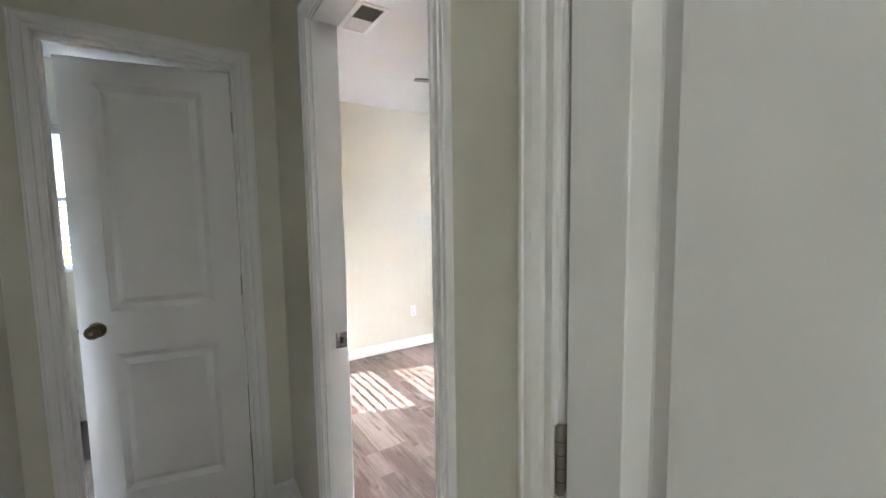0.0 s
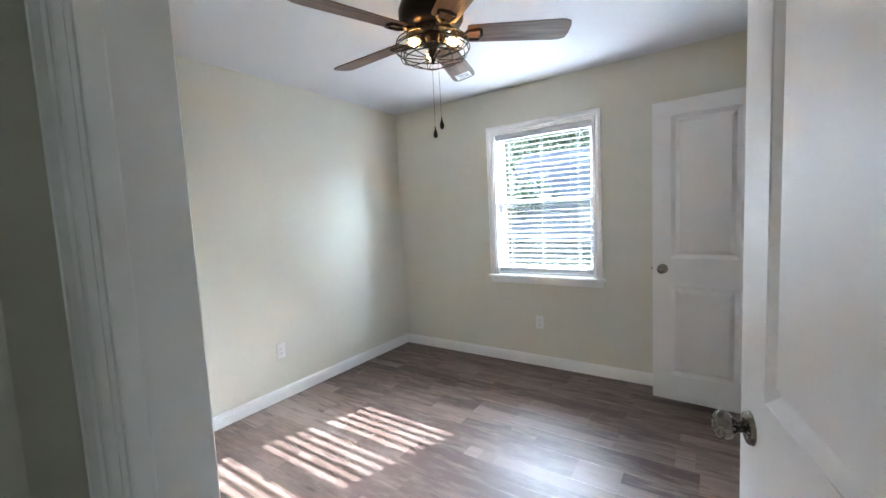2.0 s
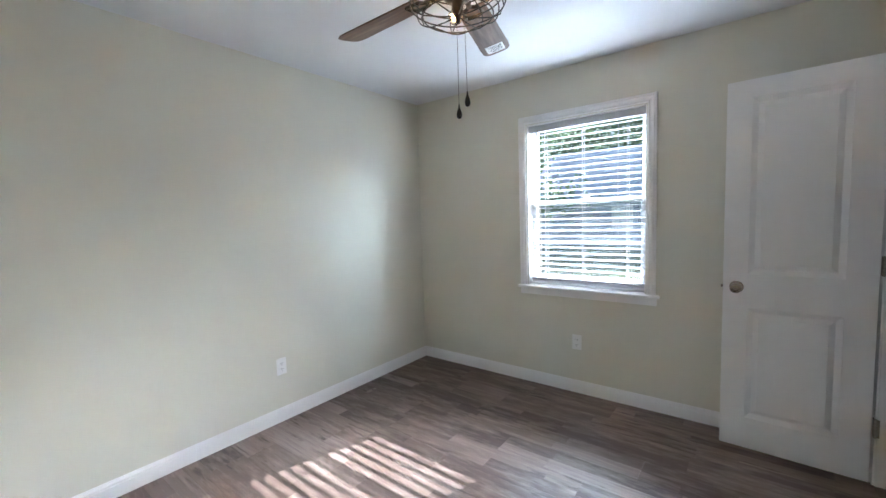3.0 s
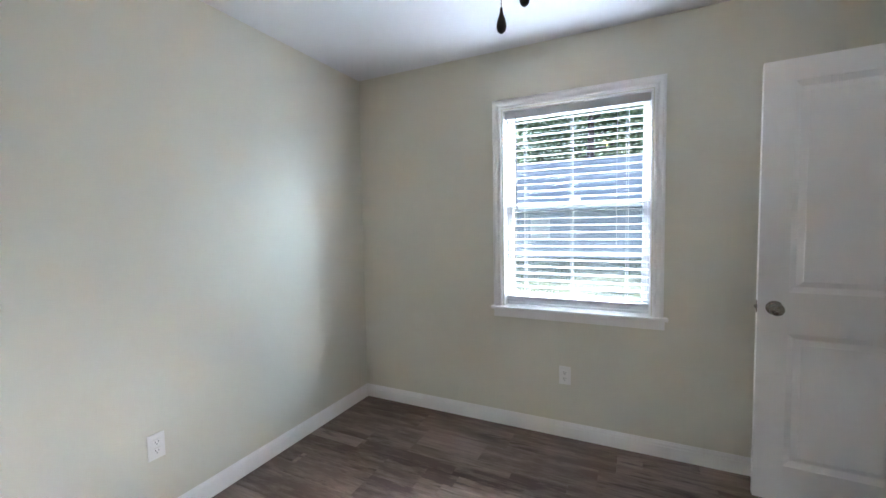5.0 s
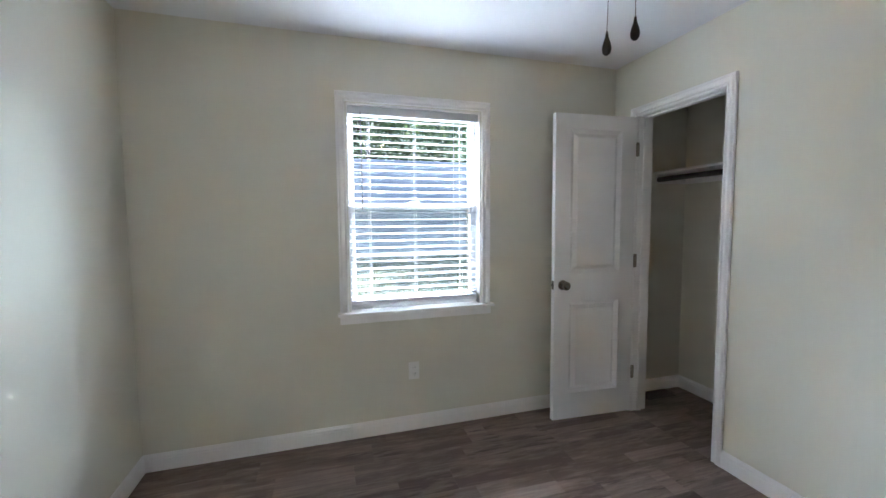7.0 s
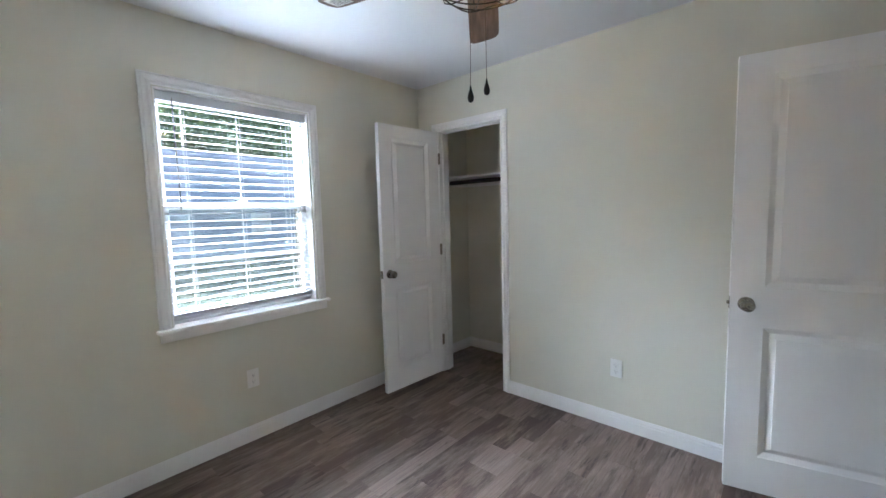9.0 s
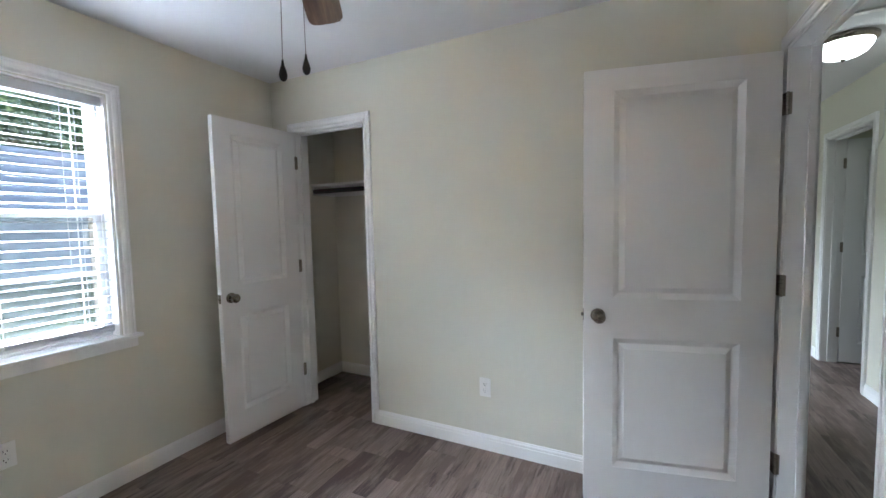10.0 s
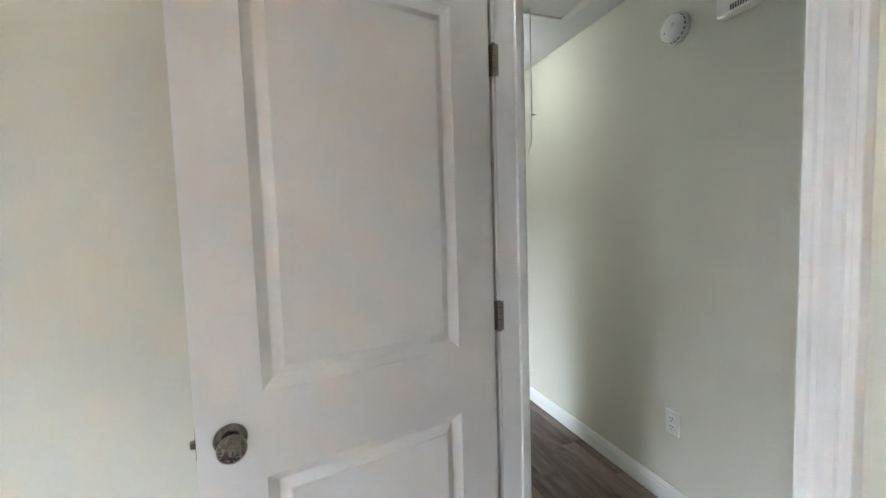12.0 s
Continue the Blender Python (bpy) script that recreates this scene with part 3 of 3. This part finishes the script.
for i in range(4):
    s = new("slat", slat_me)
    s.parent = blind
    s.matrix_basis = pose(0, 0, low - 0.022 - i * 0.0045, 0, 0, 0)
part("bottom_rail", boxes((-0.02, 0.02, by0 + 0.004, by1 - 0.004, low - 0.056, low - 0.040), bevel=0.004), SLAT, blind)
for yy in (by0 + 0.11, 0.0, by1 - 0.13):
    for xx in (-0.0215, 0.0215):
        part("ladder_cord", tube([(xx, yy, -0.04), (xx, yy, low - 0.045)], 0.0011, 5), CORD, blind)
    part("lift_cord", tube([(0.0, yy + 0.012, -0.04), (0.0, yy + 0.012, low - 0.045)], 0.0011, 5), CORD, blind)
part("tilt_wand", tube([(-0.038, by1 - 0.075, -0.05), (-0.037, by1 - 0.077, -0.35), (-0.036, by1 - 0.079, -0.63)], 0.0038, 8), GREYSLOT, blind, "grey plastic tilt wand")
part("wand_hook", tube([(-0.03, by1 - 0.075, -0.03), (-0.038, by1 - 0.075, -0.036), (-0.038, by1 - 0.075, -0.055)], 0.0014, 6), HINGEM, blind)
part("pull_cord", tube([(-0.036, by0 + 0.17, -0.05), (-0.035, by0 + 0.172, -0.5), (-0.036, by0 + 0.17, -0.86)], 0.0012, 5), CORD, blind)

# ---- ceiling fan ----
FX, FY = 2.035, 2.365
fan = thing("ceiling_fan", (FX, FY, H), 0, "dark bronze ceiling fan with five walnut blades and a caged light", "ceiling fan")
part("canopy", lathe([(0, 0), (0.075, 0), (0.075, -0.012), (0.068, -0.05), (0.05, -0.062), (0, -0.062)], 36), BRONZE, fan)
part("motor_housing", lathe([(0, -0.05), (0.06, -0.055), (0.105, -0.068), (0.142, -0.095), (0.152, -0.125), (0.15, -0.165), (0.135, -0.19), (0.11, -0.2), (0.085, -0.205), (0, -0.205)], 40), BRONZE, fan)
part("flywheel", lathe([(0, -0.2), (0.095, -0.2), (0.1, -0.208), (0.095, -0.22), (0.06, -0.224), (0, -0.224)], 36), BRONZE, fan)
part("switch_housing", lathe([(0, -0.222), (0.052, -0.222), (0.056, -0.235), (0.052, -0.27), (0.036, -0.283), (0.02, -0.286), (0.02, -0.325), (0.012, -0.335), (0.009, -0.348), (0.004, -0.36), (0, -0.362)], 30), BRONZE, fan)


def blade_bm():
    """A fan blade along x: rounded tip, slight taper, 6 mm thick, pitched by 12 degrees."""
    bm = bmesh.new()
    out = [(0.165, -0.052), (0.18, -0.058), (0.58, -0.07), (0.615, -0.068), (0.64, -0.055), (0.647, -0.03), (0.647, 0.03), (0.64, 0.055), (0.615, 0.068), (0.58, 0.07), (0.18, 0.058), (0.165, 0.052)]
    lo = [bm.verts.new((x, y, -0.003)) for x, y in out]
    hi = [bm.verts.new((x, y, 0.003)) for x, y in out]
    bm.faces.new(lo[::-1])
    bm.faces.new(hi)
    for k in range(len(out)):
        bm.faces.new((lo[k], lo[(k + 1) % len(out)], hi[(k + 1) % len(out)], hi[k]))
    bm.transform(pose(0, 0, 0, -12))
    return bm


def iron_bm():
    """The bracket between motor and blade: an arm that widens into an open fork."""
    bm = bmesh.new()
    tube([(0.08, 0, 0.022), (0.12, 0, 0.006), (0.15, 0, -0.006)], 0.012, 8, bm=bm)
    tube([(0.145, 0, -0.007), (0.17, -0.03, -0.001), (0.225, -0.036, 0.0015)], 0.0075, 8, bm=bm)
    tube([(0.145, 0, -0.007), (0.17, 0.03, -0.014), (0.225, 0.036, -0.0135)], 0.0075, 8, bm=bm)
    tube([(0.225, -0.036, 0.0015), (0.235, 0, -0.007), (0.225, 0.036, -0.0135)], 0.0075, 8, bm=bm)
    return bm


blade_me = to_mesh("blade", blade_bm(), BLADE)
iron_me = to_mesh("blade_iron", iron_bm(), BRONZE)
for k in range(5):
    a = 16.6 + 72 * k
    b = new("blade", blade_me)
    b.parent = fan
    b.matrix_basis = pose(0, 0, -0.228, 0, 0, a)
    ir = new("blade_iron", iron_me)
    ir.parent = b
    if k == 0:
        tagged(b, "walnut blade with a paper sticker")
        part("sticker", boxes((0.545, 0.625, -0.045, 0.045, -0.0036, -0.0031)), PLASTIC, b, "white paper sticker").matrix_basis = pose(0, 0, 0, -12)
        for q in range(6):
            part("print_line", boxes((0.555 + 0.011 * q, 0.559 + 0.011 * q, -0.036, 0.036 - 0.008 * (q % 3), -0.0040, -0.0037)), DARKSLOT, b).matrix_basis = pose(0, 0, 0, -12)


def ring(r, z, rad=0.0028, wob=0.0):
    return tube([(r * math.cos(t), r * math.sin(t), z + wob * math.cos(5 * t)) for t in [2 * math.pi * i / 40 for i in range(40)]], rad, 6, True)


cage = part("light_cage", ring(0.118, -0.232), BRONZE, fan, "dark wire cage")
for r, z in ((0.168, -0.262), (0.175, -0.292), (0.13, -0.335)):
    part("cage_ring", ring(r, z), BRONZE, cage)
part("cage_ring", ring(0.15, -0.325, 0.0025, 0.008), BRONZE, cage)
for k in range(8):
    t = 2 * math.pi * k / 8
    part("cage_wire", tube([(r * math.cos(t), r * math.sin(t), z) for r, z in ((0.05, -0.228), (0.118, -0.232), (0.168, -0.262), (0.175, -0.292), (0.16, -0.322), (0.13, -0.335), (0.06, -0.338), (0.018, -0.335))], 0.0025, 6), BRONZE, cage)
for k in range(3):
    m = pose(0, 0, -0.262, 0, 0, 40 + 120 * k) @ pose(0.045, 0, 0, 0, 108, 0)
    sk = part("socket", lathe([(0, -0.01), (0.016, -0.01), (0.018, 0.022), (0, 0.022)], 18, m), BRONZE, fan)
    bulb = part("bulb", lathe([(0.012, 0.022), (0.014, 0.03), (0.026, 0.05), (0.03, 0.066), (0.026, 0.084), (0.014, 0.094), (0, 0.096)], 20, m), BULBGLASS, sk, "clear glass filament bulb")
    bulb.visible_shadow = False
    part("filament", lathe([(0, 0.04), (0.006, 0.045), (0.009, 0.06), (0.006, 0.076), (0, 0.08)], 12, m), FILAMENT, sk)
    glow = bpy.data.lights.new("bulb_light", "POINT")
    glow.energy, glow.shadow_soft_size, glow.color = 0.08, 0.013, (1.0, 0.66, 0.36)
    gl = new("bulb_light", glow)
    gl.parent = fan
    gl.matrix_basis = m @ pose(0, 0, 0.064)
for px, py, pz in ((2.066, 2.393, 1.77), (2.04, 2.336, 1.80)):
    dx, dy, dz = px - FX, py - FY, pz - H
    bm = bmesh.new()
    z = -0.29
    tube([(dx * 0.85, dy * 0.85, -0.29), (dx, dy, dz + 0.03)], 0.0007, 5, bm=bm)
    steps = int((-0.29 - dz - 0.03) / 0.0085)
    for q in range(steps):
        f = q / steps
        c = Vector((dx * (0.85 + 0.15 * f), dy * (0.85 + 0.15 * f), -0.29 + f * (dz + 0.03 + 0.29)))
        lathe([(0, -0.0021), (0.0021, 0), (0, 0.0021)], 6, Matrix.Translation(c), bm)
    ch = part("pull_chain", bm, CHAIN, fan, "dark bead pull chain")
    part("pendant", lathe([(0, 0.034), (0.0025, 0.03), (0.004, 0.018), (0.0088, 0.004), (0.011, -0.008), (0.009, -0.018), (0.004, -0.023), (0, -0.024)], 18, pose(dx, dy, dz)), BRONZE, ch)

# ---- closet fittings ----
shelf = thing("closet_shelf", (3.0, 0.45, 1.70), 0, "white painted shelf with a dark hanging rod below", "closet shelf")
part("board", boxes((2.3 - 3.0, X1 - 3.0, 0.316 - 0.45, 0.62 - 0.45, 0, 0.018), bevel=0.002), TRIM, shelf)
part("cleat", boxes((2.3 - 3.0, X1 - 3.0, 0.316 - 0.45, 0.334 - 0.45, -0.07, 0)), TRIM, shelf)
part("cleat", boxes((X1 - 0.018 - 3.0, X1 - 3.0, 0.334 - 0.45, 0.60 - 0.45, -0.07, 0)), TRIM, shelf)
part("rod", tube([(2.3 - 3.0, 0.145, -0.042), (X1 - 0.018 - 3.0, 0.145, -0.042)], 0.019, 16), RODM, shelf, "dark brown hanging rod")
reg = thing("floor_register", (3.637, 0.61, 0), 0, "dark brown metal floor register in the closet", "floor vent")
part("frame", boxes((-0.06, 0.06, -0.13, -0.115, 0, 0.005), (-0.06, 0.06, 0.115, 0.13, 0, 0.005), (-0.06, -0.045, -0.115, 0.115, 0, 0.005), (0.045, 0.06, -0.115, 0.115, 0, 0.005)), REGISTER, reg)
for k in range(12):
    part("slat", boxes((-0.045, 0.045, -0.111 + k * 0.019, -0.102 + k * 0.019, 0.0005, 0.004)), REGISTER, reg)

# ---- electrical plates ----


def plate(name, at, rz, holes, label, category):
    """A wall plate facing local -y: an outlet with two receptacles, or a toggle switch."""
    t = thing(name, at, rz, label, category)
    part("cover", boxes((-0.035, 0.035, -0.006, 0, -0.057, 0.057), bevel=0.0025), PLASTIC, t)
    if holes == "outlet":
        for z in (-0.0195, 0.0195):
            r = part("receptacle", boxes((-0.0165, 0.0165, -0.0085, -0.004, z - 0.0135, z + 0.0135), bevel=0.003), PLASTIC, t)
            for x, hh in ((-0.0065, 0.0045), (0.0065, 0.0036)):
                part("slot", boxes((x - 0.0012, x + 0.0012, -0.0090, -0.0080, z + 0.002 - hh, z + 0.002 + hh)), DARKSLOT, r)
            part("earth_hole", lathe([(0.0025, 0), (0.0025, 0.0006), (0, 0.0006)], 10, pose(0, -0.0083, z - 0.009, 90)), DARKSLOT, r)
        part("screw", lathe([(0.003, 0), (0.003, 0.001), (0, 0.0015)], 10, pose(0, -0.006, 0, 90)), PLASTIC, t)
    else:
        part("toggle_well", boxes((-0.006, 0.006, -0.0068, -0.0058, -0.0125, 0.0125)), GREYSLOT, t)
        part("toggle", boxes((-0.0045, 0.0045, -0.018, -0.004, 0.0, 0.009), bevel=0.0015), PLASTIC, t)
        for z in (-0.03, 0.03):
            part("screw", lathe([(0.003, 0), (0.003, 0.001), (0, 0.0015)], 10, pose(0, -0.006, z, 90)), HINGEM, t)
    return t


plate("wall_outlet", (X1, 2.513, 0.392), -90, "outlet", "white duplex outlet below the window", "outlet")
plate("wall_outlet", (2.18, Y1, 0.383), 0, "outlet", "white duplex outlet low on the cream wall", "outlet")
plate("wall_outlet", (2.033, Y0, 0.385), 180, "outlet", "white duplex outlet between the two doors", "outlet")
plate("wall_outlet", (HX0, 0.781, 0.405), 90, "outlet", "white duplex outlet low on the hall wall", "outlet")
plate("light_switch", (X0, 1.942, 1.015), 90, "switch", "white toggle light switch beside the doorway", "light switch")

# ---- ceiling register ----
vent = thing("ceiling_vent", (1.06, 2.49, H), 0, "white ceiling air register with two banks of louvres", "air vent")
part("frame", boxes((-0.085, 0.085, -0.165, -0.14, -0.006, 0), (-0.085, 0.085, 0.14, 0.165, -0.006, 0), (-0.085, -0.06, -0.14, 0.14, -0.006, 0), (0.06, 0.085, -0.14, 0.14, -0.006, 0), bevel=0.002), PLASTIC, vent)
part("duct", boxes((-0.06, 0.06, -0.14, 0.14, -0.0012, 0)), DARKSLOT, vent)
lv = bmesh.new()
box(lv, -0.06, 0.06, -0.0055, 0.0055, -0.0006, 0.0006)
louvre_me = to_mesh("louvre", lv, PLASTIC)
for k in range(22):
    s = new("louvre", louvre_me)
    s.parent = vent
    y = -0.131 + k * 0.0125
    s.matrix_basis = pose(0, y, -0.006, 42 if y < 0 else -42)

# ---- hall fixtures ----
lamp = thing("hall_ceiling_light", (0.10, -0.15, H), 0, "flush ceiling light with lit opal glass bowl and nickel rim", "ceiling light")
part("rim", lathe([(0, 0), (0.149, 0), (0.156, -0.008), (0.154, -0.024), (0.141, -0.038), (0.126, -0.038)], 44), NICKEL, lamp, "brushed nickel rim")
part("bowl", lathe([(0.136, -0.034), (0.129, -0.06), (0.109, -0.088), (0.077, -0.108), (0.041, -0.119), (0, -0.122)], 44), DOME, lamp, "glowing opal glass bowl")
part("finial", lathe([(0.012, -0.12), (0.014, -0.125), (0.009, -0.133), (0, -0.139)], 16), NICKEL, lamp)

hatch = thing("attic_hatch", (0.13, 0.95, H), 0, "white attic hatch in the hall ceiling with pull cord", "attic hatch")
part("panel", boxes((-0.26, 0.26, -0.68, 0.68, -0.004, 0)), CEILING, hatch)
for spec in ((-0.30, 0.30, -0.72, -0.68, -0.014, 0), (-0.30, 0.30, 0.68, 0.72, -0.014, 0), (-0.30, -0.26, -0.68, 0.68, -0.014, 0), (0.26, 0.30, -0.68, 0.68, -0.014, 0)):
    part("trim", boxes(spec, bevel=0.003), TRIM, hatch)
kx, ky = 0.085 - 0.13, 0.308 - 0.95
cord = part("pull_cord", tube([(kx, ky, -0.004), (kx, ky, -0.53)], 0.0022, 6), CORD, hatch, "white cord")
part("knot", lathe([(0, -0.009), (0.007, -0.004), (0.008, 0.003), (0.004, 0.008), (0, 0.009)], 12, pose(kx, ky, -0.537)), CORD, cord)
part("knot_tail", tube([(kx, ky, -0.537), (kx - 0.018, ky + 0.004, -0.533), (kx - 0.024, ky + 0.004, -0.537)], 0.0028, 6), CORD, cord)
part("cord_end", tube([(kx, ky, -0.54), (kx + 0.004, ky, -0.60), (kx + 0.001, ky, -0.66), (kx + 0.02, ky - 0.004, -0.725), (kx + 0.026, ky - 0.006, -0.75)], 0.0022, 6), CORD, cord)

alarm = thing("smoke_alarm", (HX0, 0.785, 2.167), 90, "round white smoke alarm high on the hall wall", "smoke alarm")
M90 = pose(0, 0, 0, 90)
part("base", lathe([(0, 0), (0.066, 0), (0.066, 0.009), (0.06, 0.011), (0, 0.011)], 40, M90), PLASTIC, alarm)
part("body", lathe([(0.058, 0.011), (0.06, 0.018), (0.056, 0.03), (0.042, 0.038), (0.02, 0.0405), (0, 0.041)], 40, M90), PLASTIC, alarm)
for k in range(18):
    t = 2 * math.pi * k / 18
    bm = boxes((-0.006, 0.006, -0.0005, 0.001, -0.0035, 0.0035))
    bm.transform(pose(0.0585 * math.cos(t), -0.0205, 0.0585 * math.sin(t), 0, 90 - math.degrees(t), 0) @ pose(0, 0, 0, 90))
    part("vent_slot", bm, DARKSLOT, alarm)
part("test_button", lathe([(0.012, 0.039), (0.012, 0.0425), (0.009, 0.0435), (0, 0.0435)], 20, M90 @ pose(0.012, 0.012, 0)), PLASTIC, alarm)
part("indicator", lathe([(0.003, 0.04), (0.003, 0.0415), (0, 0.042)], 10, M90 @ pose(-0.025, -0.012, 0)), DARKSLOT, alarm)

chime = thing("door_chime", (HX0, 1.11, 2.185), 90, "white plastic door chime box high on the hall wall", "door chime")
part("case", boxes((-0.115, 0.115, -0.05, 0, -0.085, 0.085), bevel=0.008), PLASTIC, chime)
for k in range(9):
    part("grille_slot", boxes((-0.06 + 0.009 * k, -0.055 + 0.009 * k, -0.0512, -0.0495, -0.077, -0.057)), DARKSLOT, chime)

# ---- bathroom window seen through the gap ----
bw = thing("window_2", label="small bathroom window with a white blind", category="window", kind="structure")
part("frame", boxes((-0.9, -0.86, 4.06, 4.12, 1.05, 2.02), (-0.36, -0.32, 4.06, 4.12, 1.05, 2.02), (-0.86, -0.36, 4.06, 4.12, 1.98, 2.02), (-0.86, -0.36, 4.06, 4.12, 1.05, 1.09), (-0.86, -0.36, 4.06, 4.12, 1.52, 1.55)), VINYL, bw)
bb = thing("window_blind", (-0.61, 4.045, 2.0), 0, "white venetian blind in the bathroom window", "blind")
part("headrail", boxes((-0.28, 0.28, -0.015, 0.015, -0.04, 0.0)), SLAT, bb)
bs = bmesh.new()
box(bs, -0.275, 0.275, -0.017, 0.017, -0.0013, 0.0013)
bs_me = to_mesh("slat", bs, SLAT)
for k in range(20):
    s = new("slat", bs_me)
    s.parent = bb
    s.matrix_basis = pose(0, 0, -0.06 - k * 0.042, 12)

# ---- outdoors ----
solid("ground", boxes((3.9, 900, -600, 600, -0.62, -0.55)), GRASS, "mown lawn outside the window", "lawn")
solid("ground_west", boxes((-900, -3.3, -600, 600, -0.62, -0.55), (-3.3, 3.9, 4.2, 600, -0.62, -0.55), (-3.3, 3.9, -600, -4.2, -0.62, -0.55)), GRASS, "mown lawn round the house", "lawn")
house = thing("neighbour_house", (24, 0.0, -0.55), 0, "blue-grey neighbouring house with a pale metal roof", "house")
part("wall", boxes((0, 8, -12, 12, 0, 2.75)), SIDING, house)
for k in range(15):
    part("siding_board", boxes((-0.025, 0, -12, 12, 0.2 + k * 0.17, 0.36 + k * 0.17)), SIDING, house)
bm = bmesh.new()
rv = [bm.verts.new(p) for p in ((-0.6, -12.6, 2.7), (-0.6, 12.6, 2.7), (4, 12.6, 6.0), (4, -12.6, 6.0), (8.6, -12.6, 2.7), (8.6, 12.6, 2.7), (-0.6, -12.6, 2.62), (-0.6, 12.6, 2.62), (8.6, -12.6, 2.62), (8.6, 12.6, 2.62))]
for q in ((0, 1, 2, 3), (3, 2, 5, 4), (0, 6, 7, 1), (4, 5, 9, 8), (6, 8, 9, 7), (0, 3, 4, 8, 6), (1, 7, 9, 5, 2)):
    bm.faces.new([rv[i] for i in q])
part("roof", bm, ROOFM, house)
for yy in (-6.5, 7.0):
    w = part("window", boxes((-0.06, -0.02, yy - 0.55, yy + 0.55, 0.95, 2.2)), TRIM, house)
    part("pane", boxes((-0.07, -0.061, yy - 0.46, yy + 0.46, 1.04, 2.11)), GLASS, w)


def tree(at, height, spread, seed, label, crown_base=0.35, leaves=5200, size=0.2):
    """A tapered trunk with limbs, and a crown of many small leaf clumps with gaps."""
    r = random.Random(seed)
    t = thing("tree", at, 0, label, "tree", "garden trees")
    bm = bmesh.new()
    pts = [Vector((0, 0, -0.1)), Vector((r.uniform(-.1, .1), r.uniform(-.1, .1), height * 0.35)), Vector((r.uniform(-.3, .3), r.uniform(-.3, .3), height * 0.8))]
    rad = height * 0.022
    lathe([(rad * 1.5, -0.1), (rad, height * 0.08), (rad * 0.8, height * 0.4), (rad * 0.3, height * 0.85), (0, height * 0.9)], 12, None, bm)
    tips = []
    for k in range(14):
        z = height * r.uniform(crown_base * 0.7, 0.8)
        a = r.uniform(0, 2 * math.pi)
        ln = spread * r.uniform(0.55, 1.0) * (1.15 - z / height * 0.5)
        e = Vector((ln * math.cos(a), ln * math.sin(a), z + ln * r.uniform(0.2, 0.7)))
        mid = Vector((e.x * 0.5, e.y * 0.5, z + (e.z - z) * 0.35))
        tube([(0, 0, z), mid, e], rad * 0.25, 6, bm=bm)
        tips += [e, mid * 0.3 + e * 0.7]
    part("trunk", bm, BARK, t)
    tips.append(Vector((0, 0, height * 0.92)))
    vs, fs = [], []
    for k in range(leaves):
        c = r.choice(tips) + Vector((r.gauss(0, 1), r.gauss(0, 1), r.gauss(0, 0.8))) * spread * 0.2
        u = Vector((r.gauss(0, 1), r.gauss(0, 1), r.gauss(0, 1))).normalized()
        v = u.orthogonal().normalized()
        s = size * r.uniform(0.5, 1.2)
        i = len(vs)
        vs += [c - u * s * 0.5, c + v * s * 0.3, c + u * s * 0.5, c - v * s * 0.3]
        fs.append((i, i + 1, i + 2, i + 3))
    me = bpy.data.meshes.new("crown")
    me.from_pydata([tuple(p) for p in vs], [], fs)
    me.materials.append(LEAF)
    cr = new("crown", me)
    cr.parent = t
    return t


tree((18, 10.5, -0.55), 8.0, 3.4, 1, "leafy green tree standing on the lawn", 0.14, 8000, 0.26)
tree((23, 16, -0.55), 10, 4.0, 2, "tall leafy tree behind the lawn", 0.14, 8000, 0.3)
for k, (tx, ty, th) in enumerate(((37, -20, 17), (39, -13.5, 16), (36, -7, 18), (39, -1, 16.5), (36.5, 5.5, 17.5), (38, 12, 17), (33, 19, 16), (30, 25, 15), (46, -17, 19), (46, -10, 19), (46, -4, 19), (46, 2.5, 19), (46, 9, 19))):
    tree((tx, ty, -0.55), th, 5.2, 11 + k, "tall dense tree behind the neighbouring house", 0.2, 11000, 0.55)

# ---- vinyl planks, laid last ----
PW, PL = 0.1806, 1.22


def lay(x0, x1, y0, y1, parent):
    """Planks along y inside a rectangle, on one grid for the whole floor."""
    i = math.floor(x0 / PW)
    while i * PW < x1:
        a, b = max(x0, i * PW), min(x1, (i + 1) * PW)
        shift = (i * 0.411) % 1.0 * PL
        j = math.floor((y0 - shift) / PL)
        while shift + j * PL < y1:
            c, d = max(y0, shift + j * PL), min(y1, shift + (j + 1) * PL)
            if b - a > 0.004 and d - c > 0.004:
                e = 0.0006
                v = [(a, c, -0.006), (b, c, -0.006), (b, d, -0.006), (a, d, -0.006), (a + .0002, c + .0002, -e), (b - .0002, c + .0002, -e), (b - .0002, d - .0002, -e), (a + .0002, d - .0002, -e),
                     (a + e, c + e, 0), (b - e, c + e, 0), (b - e, d - e, 0), (a + e, d - e, 0)]
                f = [(8, 9, 10, 11)]
                for k in range(4):
                    n = (k + 1) % 4
                    f += [(k, n, 4 + n, 4 + k), (4 + k, 4 + n, 8 + n, 8 + k)]
                me = bpy.data.meshes.new("plank")
                me.from_pydata(v, [], f)
                me.materials.append(PLANK)
                new("plank", me).parent = parent
            j += 1
        i += 1


FLOOR = bpy.data.objects["floor"]
for rect in ((X0, X1, Y0, Y1), (HX1, X0, BED[0], BED[1]), (HX0, HX1, -2.4, HY1), (2.3, X1, 0.315, Y0), (-1.6, HX0, -2.4, -0.32), (NORTH[0], NORTH[1], HY1, 2.515), (-1.0, HX1, 2.515, 3.4)):
    lay(*rect, FLOOR)
